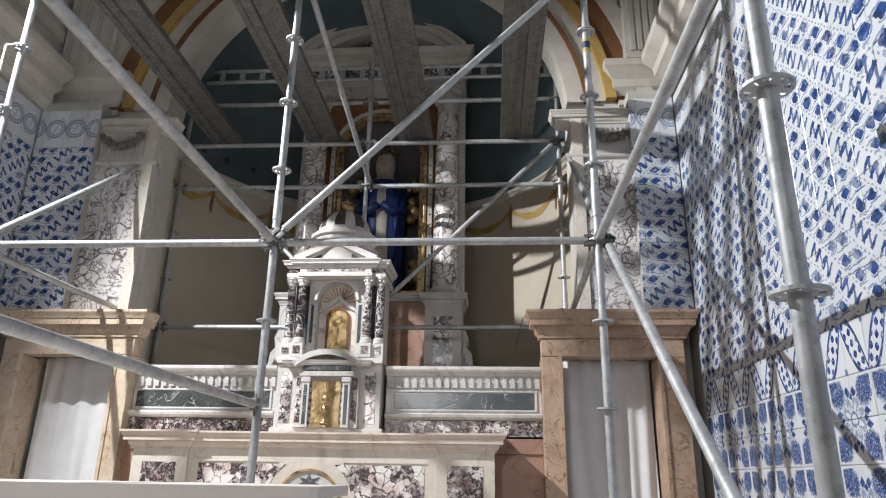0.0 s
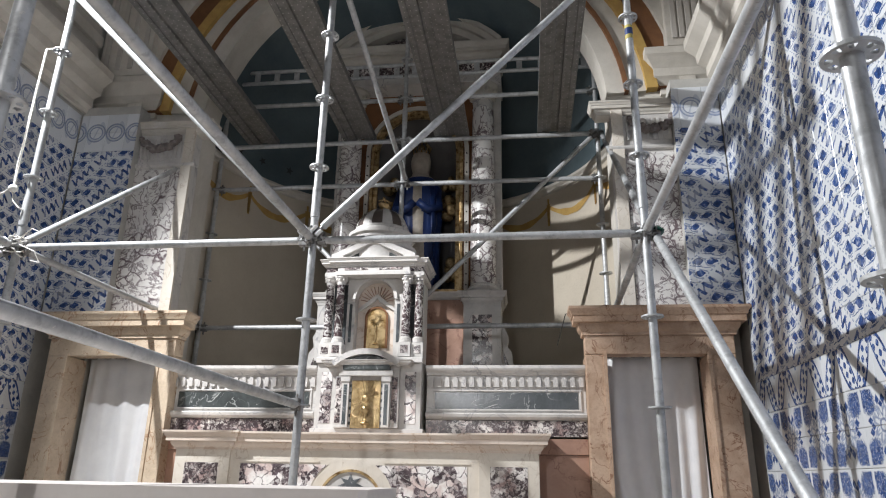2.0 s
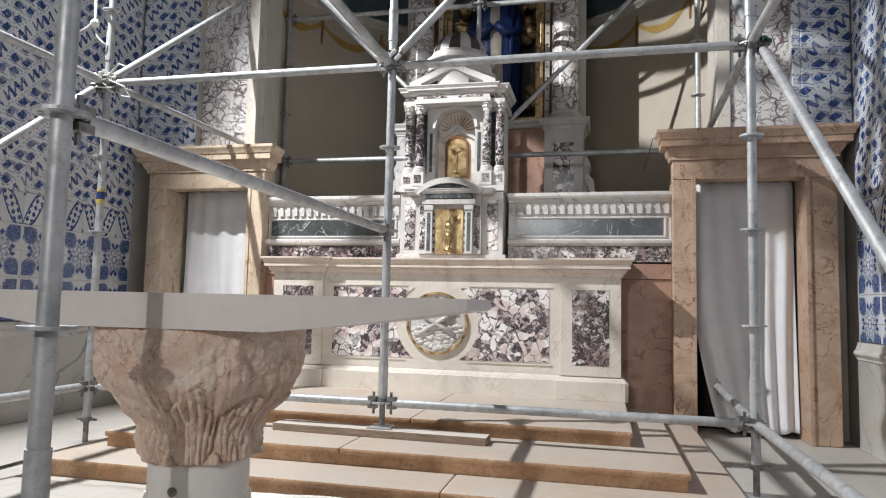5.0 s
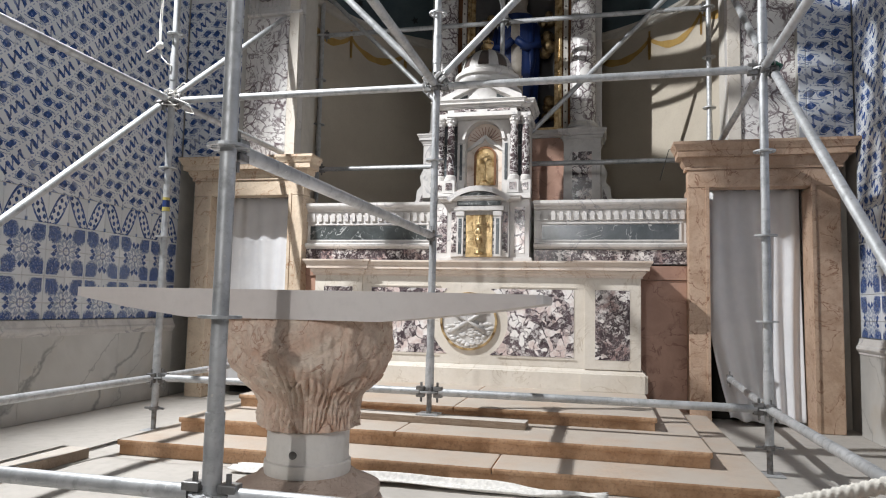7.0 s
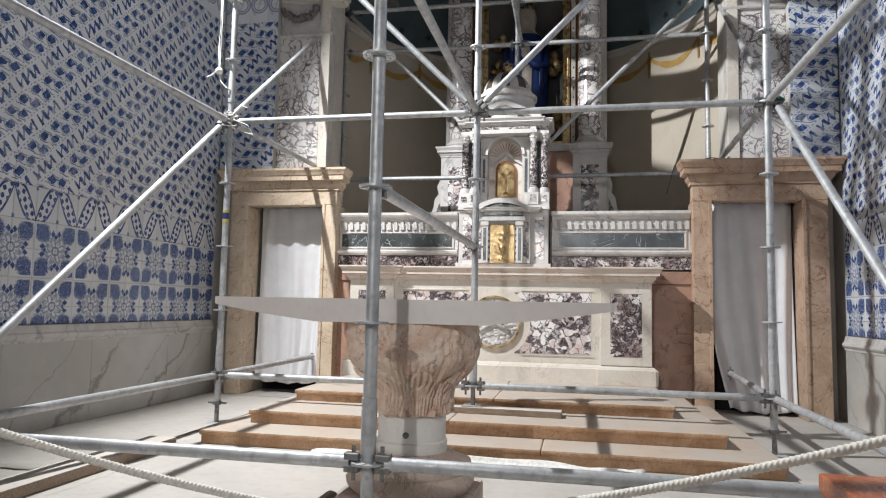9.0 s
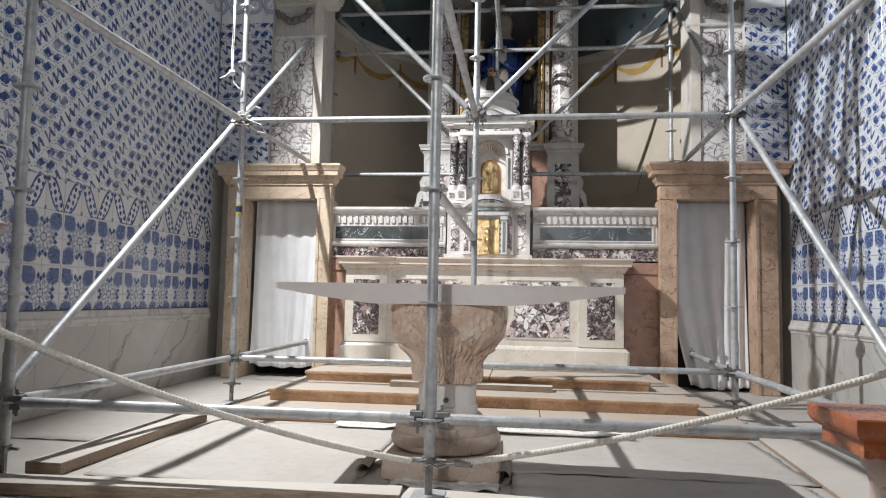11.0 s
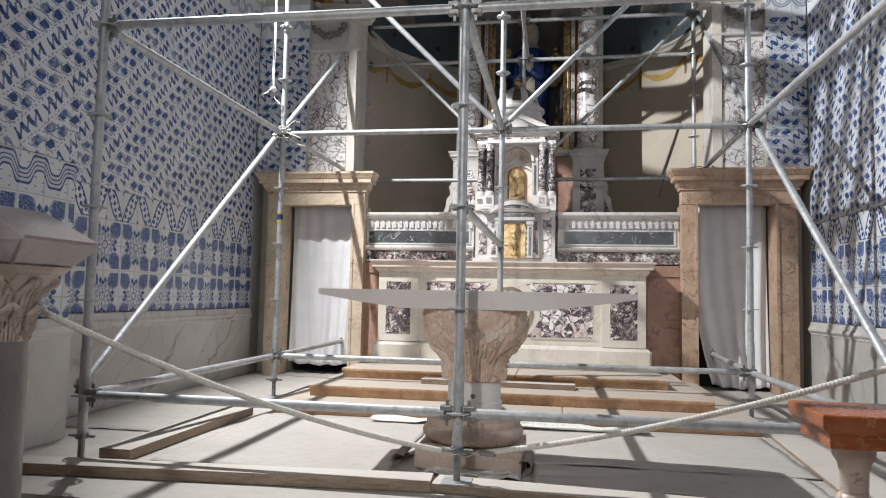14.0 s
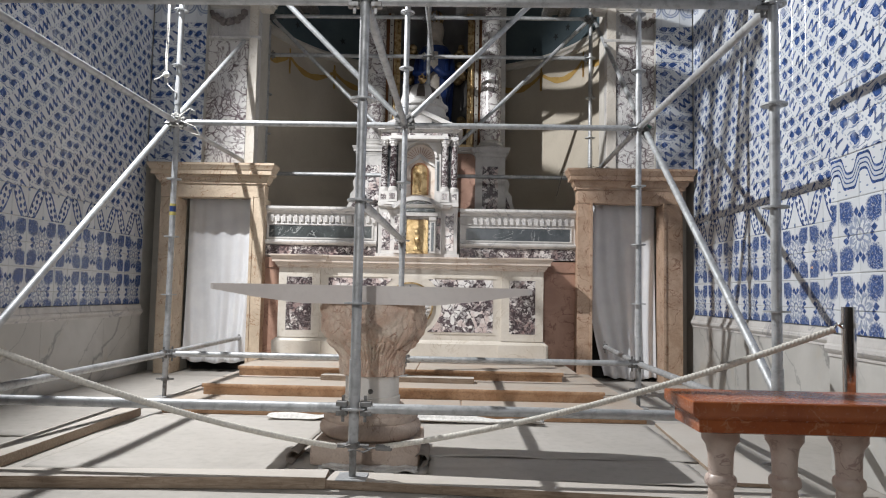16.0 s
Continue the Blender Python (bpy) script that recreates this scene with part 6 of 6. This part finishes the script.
def sheet(x0, y0, x1, y1, z, lift, mt, label, seed, name="floor_sheet"):
    bm = B()
    nx, ny = 40, 24
    rows = []
    for j in range(ny + 1):
        row = []
        for i in range(nx + 1):
            u, v = i / nx, j / ny
            p = Vector((u * 5 + seed, v * 4, seed))
            ex = 0.02 * noise.noise(Vector((u * 14, seed, 1))) if j in (0, ny) else 0
            ey = 0.02 * noise.noise(Vector((v * 14, seed, 2))) if i in (0, nx) else 0
            h = z + lift * max(0.0, noise.noise(p) + 0.25) * (0.3 + 0.7 * max(abs(2 * u - 1), abs(2 * v - 1)) ** 3)
            row.append(bm.verts.new((x0 + (x1 - x0) * u + ey, y0 + (y1 - y0) * v + ex, h)))
        rows.append(row)
    for j in range(ny):
        for i in range(nx):
            bm.faces.new((rows[j][i], rows[j][i + 1], rows[j + 1][i + 1], rows[j + 1][i]))
    ob = single(name, bm, mt, label, "sheet", "", "floor sheets", smooth=True)
    md = ob.modifiers.new("thickness", "SOLIDIFY")
    md.thickness, md.offset = 0.003, 1
    return ob


sheet(-4.28, 2.3, -3.3, 5.4, 0.002, 0.012, FLOOR_SHEET, "pale cardboard sheet along the wall", 1)
sheet(-3.05, 1.6, -1.75, 3.1, 0.003, 0.012, FLOOR_SHEET, "pale cardboard sheet on the floor", 2)
sheet(-1.72, 2.06, 0.5, 3.12, 0.004, 0.014, FLOOR_SHEET, "pale cardboard sheet on the floor", 3)
sheet(-1.0, 1.58, 0.42, 2.04, 0.005, 0.012, FLOOR_SHEET, "pale cardboard sheet on the floor", 4)
sheet(-2.2, 2.98, -0.25, 3.12, 0.02, 0.05, STRING, "crumpled white cloth strip along the lowest step", 5, "cloth_strip")
sheet(-1.56, 1.64, -1.06, 1.79, 0.006, 0.03, STRING, "crumpled white cloth round the table foot", 6, "cloth_strip")
# curled edge of the felt by the table
for s, x in ((-1, -1.72), (1, -1.04)):
    bm = B()
    rows = []
    for i in range(15):
        a = radians(-90 + 235 * i / 14)
        r = 0.032 + 0.008 * i / 14
        rows.append([bm.verts.new((x + s * (0.0 + r * math.cos(a)), 1.78 + 0.3 * k, 0.042 + r * math.sin(a) * 1.0)) for k in (0, 1)])
    for i in range(14):
        bm.faces.new((rows[i][0], rows[i][1], rows[i + 1][1], rows[i + 1][0]))
    ob = single("felt_roll", bm, FELT, "curled end of a brown felt sheet by the table foot", "felt", loc=(x, 1.9, 0), smooth=True)
    md = ob.modifiers.new("thickness", "SOLIDIFY")
    md.thickness = 0.004


# ---- stanchions and rope ----
def stanchion(x, y):
    ob = thing("rope_stanchion", (x, y, 0), "polished metal post holding a rope barrier", "stanchion", "stanchions")
    part("pole", tube(B(), (x, y, 0.02), (x, y, 0.9), 0.025, 20), CHROME, ob, auto=40)
    part("foot", lathe(B(), [(0.15, 0), (0.15, 0.012), (0.06, 0.03), (0.03, 0.04)], x, y, 28), CHROME, ob)
    part("collar", tube(B(), (x, y, 0.82), (x, y, 0.84), 0.03, 20), CHROME, ob)
    part("hook", path_tube(B(), [(x - 0.024, y, 0.82), (x - 0.045, y, 0.835), (x - 0.06, y, 0.815), (x - 0.05, y, 0.8)], 0.006, 8), CHROME, ob)


stanchion(0.63, 0.8)


def rope(p0, p1, sag, label):
    p0, p1 = Vector(p0), Vector(p1)
    pts = []
    n = 900
    for k in range(n + 1):
        t = k / n
        p = p0.lerp(p1, t)
        p.z -= sag * 4 * t * (1 - t)
        pts.append(p)
    single("barrier_rope", path_tube(B(), pts, 0.0125, 12, 0.95), ROPE, label, "rope", "", "ropes", tuple(p0), smooth=True)


rope((0.575, 0.8, 0.815), (-1.22, 1.37, 0.2), 0.055, "thick twisted off-white barrier rope hanging in a curve")
rope((-1.42, 1.37, 0.2), (-2.77, 0.38, 0.85), 0.06, "thick twisted off-white barrier rope hanging in a curve")
ob = thing("rope_clip", (-1.32, 1.38, 0.2), "steel snap hooks joining the rope ends", "snap hook")
part("hook", path_tube(B(), [(-1.22, 1.37, 0.2), (-1.27, 1.365, 0.195), (-1.3, 1.36, 0.205), (-1.33, 1.36, 0.19), (-1.29, 1.355, 0.18), (-1.26, 1.365, 0.19)], 0.005, 8), DARK_STEEL, ob)
part("hook", path_tube(B(), [(-1.42, 1.37, 0.2), (-1.38, 1.365, 0.2), (-1.35, 1.36, 0.21), (-1.325, 1.36, 0.195), (-1.36, 1.355, 0.185)], 0.005, 8), DARK_STEEL, ob)
part("sleeve", tube(B(), (-1.23, 1.37, 0.2), (-1.16, 1.35, 0.203), 0.0155, 12), DARK_STEEL, ob)


# ---- balustrades ----
def balustrade(x0, x1, y, s, label):
    """Red marble rail on pale balusters over a low kerb."""
    ob = thing("balustrade", ((x0 + x1) / 2, y, NAVE_Z), label, "balustrade", "balustrades")
    ztop = 0.6
    prof = [(0.0, ztop - 0.105), (0.012, ztop - 0.1), (0.012, ztop - 0.062), (0.03, ztop - 0.05), (0.04, ztop - 0.035), (0.04, ztop - 0.004), (0.036, ztop)]
    rows = []
    bm = B()
    for p, z in prof:
        rows.append([bm.verts.new(q) for q in ((x0 - p, y - 0.11 - p, z), (x1 + p, y - 0.11 - p, z), (x1 + p, y + 0.11 + p, z), (x0 - p, y + 0.11 + p, z))])
    for k in range(len(rows) - 1):
        for i in range(4):
            bm.faces.new((rows[k][i], rows[k][(i + 1) % 4], rows[k + 1][(i + 1) % 4], rows[k + 1][i]))
    bm.faces.new(rows[0][::-1])
    bm.faces.new(rows[-1])
    part("rail", bm, ROSSO, ob, "polished red marble rail", auto=35)
    part("kerb", box(B(), x0 - 0.02, y - 0.13, NAVE_Z, x1 + 0.02, y + 0.13, NAVE_Z + 0.14, 0.008), ROSSO, ob)
    n = max(1, int((x1 - x0) / 0.21))
    for k in range(n):
        x = x0 + 0.1 + 0.21 * k if s > 0 else x1 - 0.1 - 0.21 * k
        zb = NAVE_Z + 0.14
        h = ztop - 0.105 - zb
        pr = [(0.062, 0), (0.062, 0.06), (0.048, 0.08), (0.052, 0.11), (0.045, 0.14), (0.056, 0.22), (0.06, 0.32), (0.057, 0.45), (0.048, 0.6), (0.041, 0.7), (0.039, 0.74), (0.05, 0.755), (0.051, 0.775), (0.048, 0.79), (0.039, 0.8), (0.041, 0.88), (0.046, 0.92), (0.06, 0.95), (0.062, 1.0)]
        part("baluster", lathe(B(), [(r, zb + h * t) for r, t in pr], x, y, 24), BALUSTER, ob, "turned veined marble baluster", auto=45)


balustrade(-0.08, 1.2, 0.48, 1, "red marble balustrade with pale turned balusters")
balustrade(-4.0, -3.12, 0.48, -1, "red marble balustrade with pale turned balusters")


# ---- font on a column ----
def font():
    x, y = -2.86, 0.28
    ob = thing("stone_lectern", (x, y, NAVE_Z), "grey marble column with carved capital and a pale wedge block", "column")
    part("shaft", lathe(B(), [(0.126, NAVE_Z + 0.1), (0.124, 0.3), (0.12, 0.735)], x, y, 48), GREY_COLUMN, ob, "smooth grey marble shaft", auto=40)
    part("foot", lathe(B(), [(0.24, NAVE_Z), (0.24, NAVE_Z + 0.05), (0.2, NAVE_Z + 0.06), (0.21, NAVE_Z + 0.085), (0.17, NAVE_Z + 0.1)], x, y, 40), WHITE_MARBLE, ob)
    bm = B()
    seg, nz = 192, 44
    rings = []
    for j in range(nz + 1):
        t = j / nz
        ring = []
        for i in range(seg):
            a = 2 * math.pi * i / seg
            sq = (abs(math.cos(a)) ** 6 + abs(math.sin(a)) ** 6) ** (-1 / 6)
            r = 0.122 + 0.012 * t + 0.06 * t ** 2.5
            r *= 1 + (sq - 1) * 0.8 * max(0.0, (t - 0.55) / 0.45)
            for lo, hi, ph in ((0.0, 0.52, 0.0), (0.12, 0.86, math.pi / 8)):
                k = (a + ph) / (math.pi / 4) % 1.0 - 0.5
                q = (t - lo) / (hi - lo)
                if 0 < q < 1:
                    half = 0.48 * min(1.0, 0.5 + 0.6 * math.sin(math.pi * q)) * (1 - 0.5 * max(0.0, q - 0.7) / 0.3)
                    inside = max(0.0, 1 - (abs(k) / half) ** 4)
                    fan = abs(math.sin(k * 7 * (1.2 - 0.4 * q) * math.pi))
                    r += inside * (0.008 + 0.022 * math.exp(-((q - 0.86) / 0.12) ** 2)) - inside * 0.012 * (1 - fan ** 0.6)
                    r -= 0.01 * math.exp(-((abs(k) - half) / 0.06) ** 2)
            if t > 0.9:
                r += 0.012
            r += 0.004 * noise.noise(Vector((math.cos(a) * 6, math.sin(a) * 6, t * 6)))
            ring.append(bm.verts.new((x + r * math.cos(a), y + r * math.sin(a), 0.735 + 0.265 * t)))
        rings.append(ring)
    for j in range(nz):
        for i in range(seg):
            bm.faces.new((rings[j][i], rings[j][(i + 1) % seg], rings[j + 1][(i + 1) % seg], rings[j + 1][i]))
    bm.faces.new(rings[0][::-1])
    bm.faces.new(rings[-1])
    part("capital", bm, stone("carved_cream_stone", (0.68, 0.58, 0.5), (0.54, 0.44, 0.37), (0.4, 0.3, 0.24), 8.0, 8.0, 0.02, 0.65, 0.004, 1.0), ob, "carved acanthus capital", auto=60)
    # wedge block: wide body with a cut-away corner and a thin lip
    bm = B()
    lo = [(x - 0.2, y - 0.15, 1.0), (x + 0.2, y - 0.15, 1.0), (x + 0.2, y + 0.15, 1.0), (x - 0.2, y + 0.15, 1.0)]
    mid = [(x - 0.27, y - 0.19, 1.07), (x + 0.27, y - 0.19, 1.07), (x + 0.27, y + 0.19, 1.07), (x - 0.27, y + 0.19, 1.07)]
    lip = [(x - 0.27, y - 0.19, 1.085), (x + 0.28, y - 0.19, 1.09), (x + 0.28, y + 0.19, 1.09), (x - 0.27, y + 0.19, 1.085)]
    hi = [(x - 0.25, y - 0.16, 1.21), (x + 0.06, y - 0.16, 1.21), (x + 0.06, y + 0.16, 1.21), (x - 0.25, y + 0.16, 1.21)]
    rows = [[bm.verts.new(p) for p in q] for q in (lo, mid, lip, hi)]
    for k in range(3):
        for i in range(4):
            bm.faces.new((rows[k][i], rows[k][(i + 1) % 4], rows[k + 1][(i + 1) % 4], rows[k + 1][i]))
    bm.faces.new(rows[0][::-1])
    bm.faces.new(rows[-1])
    bmesh.ops.bevel(bm, geom=list(bm.edges), offset=0.01, segments=2, affect="EDGES")
    part("block", bm, WEDGE, ob, "pale veined marble wedge block", auto=30)


font()

# ---- tiles: separate pieces where the camera passes near, joined further up ----
def tile_mesh(name, w, h, mt, axis):
    """A tile with chamfered edges, its face towards +x (axis 1) or -y (axis 0)."""
    bm = B()
    c, t = 0.004, 0.009
    ring0 = [(-w / 2, -h / 2), (w / 2, -h / 2), (w / 2, h / 2), (-w / 2, h / 2)]
    ring1 = [(a - math.copysign(c, a), b - math.copysign(c, b)) for a, b in ring0]
    def put(p, d):
        return (d, p[0], p[1]) if axis == 1 else (p[0], -d, p[1])
    r0 = [bm.verts.new(put(p, 0)) for p in ring0]
    r1 = [bm.verts.new(put(p, t * 0.7)) for p in ring0]
    r2 = [bm.verts.new(put(p, t)) for p in ring1]
    for a, b in ((r0, r1), (r1, r2)):
        for i in range(4):
            bm.faces.new((a[i], a[(i + 1) % 4], b[(i + 1) % 4], b[i]))
    bm.faces.new(r2)
    bmesh.ops.recalc_face_normals(bm, faces=bm.faces)
    me = bpy.data.meshes.new(name)
    bm.to_mesh(me)
    bm.free()
    me.materials.append(mt)
    return me


GAP = 0.0022
MATS = {"flower": FLOWER, "oval": OVAL, "wave": WAVE, "carpet": CARPET, "scroll": SCROLL, "carpet_x": CARPET_X, "scroll_x": SCROLL_X}
TILE_ME = {}


def tiles(wall, x, s, a0, a1, rows_, axis=1, limit=300):
    """Rows of (z0, height, pattern); singles first, the rest joined by pattern."""
    rt = random.Random(int(abs(x) * 100) + int(a0 * 10))
    made = 0
    rest = {}
    o = 0.13
    n0, n1 = math.floor((a0 - o) / TILE), math.ceil((a1 - o) / TILE)
    for z0, h, kind in rows_:
        for k in range(n0, n1):
            lo, hi = max(a0, o + k * TILE), min(a1, o + (k + 1) * TILE)
            if hi - lo < 0.02:
                continue
            c, wd = (lo + hi) / 2, round(hi - lo, 4)
            me = TILE_ME.get((kind, h, axis, wd))
            if me is None:
                me = TILE_ME[(kind, h, axis, wd)] = tile_mesh("tile", wd - GAP, h - GAP, MATS[kind], axis)
            m = pose(x - s * 0.011, c, z0 + h / 2, rt.uniform(-0.25, 0.25), rt.uniform(-0.5, 0.5), (0 if s > 0 else 180) + rt.uniform(-0.5, 0.5)) if axis == 1 else \
                pose(c, x + 0.001, z0 + h / 2, rt.uniform(-0.5, 0.5), 0, rt.uniform(-0.5, 0.5))
            if made < limit:
                ob = new("tile", me)
                ob.parent = wall
                ob.matrix_parent_inverse = Matrix.Translation(-ROOT[wall])
                ob.matrix_basis = m
                made += 1
            else:
                rest.setdefault(kind, []).append((me, m))
    for kind, items in rest.items():
        vs, fs = [], []
        for me, m in items:
            o = len(vs)
            vs += [tuple(m @ v.co - ROOT[wall]) for v in me.vertices]
            fs += [tuple(o + i for i in p.vertices) for p in me.polygons]
        me2 = bpy.data.meshes.new("tiles")
        me2.from_pydata(vs, [], fs)
        me2.materials.append(MATS[kind])
        ob = new("tiles", me2)
        ob.parent = wall
        tagged(ob, "further glazed tiles of the same pattern", "", "", "stuff")


H = TILE
base_rows = [(0.745, 0.126, "flower")] + [(0.871 + k * H, H, "flower") for k in range(3)] + [(1.471, 0.24, "oval")]
z = 1.713
upper = []
while z + H < 3.95:
    upper.append((z, H, "carpet"))
    z += H
frieze = [(z, H, "scroll"), (z + H, H, "scroll")]
for wall, x, s in ((wall_w, WL, 1), (wall_e, WR, -1)):
    tiles(wall, x, s, PIER_Y, YF - 0.2, base_rows + upper + frieze)
pier_rows = base_rows[:4] + [(1.471, 0.24, "wave")]
z = 1.713
while z + H < 4.4:
    pier_rows.append((z, H, "carpet"))
    z += H
tiles(pier_w, WL + PIER, 1, 0.45, PIER_Y, pier_rows, limit=180)
tiles(pier_e, WR - PIER, -1, 0.45, PIER_Y, pier_rows, limit=180)
cx_rows = [(2.313 + k * H, H, "carpet_x") for k in range(8)] + [(3.913, H, "scroll_x"), (4.113, H, "scroll_x")]
for wall, a, b in ((cp_w, WL, WL + 0.6), (cp_e, WR - 0.4, WR)):
    tiles(wall, YF - 0.2, 1, a, b, cx_rows, axis=0)

# thin cable drooping behind the east portal
single("cable", path_tube(B(), [(0.2, 5.62, 2.02), (0.28, 5.7, 2.3), (0.42, 5.62, 2.322), (0.6, 5.6, 2.35), (0.8, 5.62, 2.322), (1.2, 5.62, 2.316)], 0.004, 6), BLACK, "thin dark cable lying over the portal cornice", "cable", loc=(0.4, 5.62, 2.32), smooth=True)
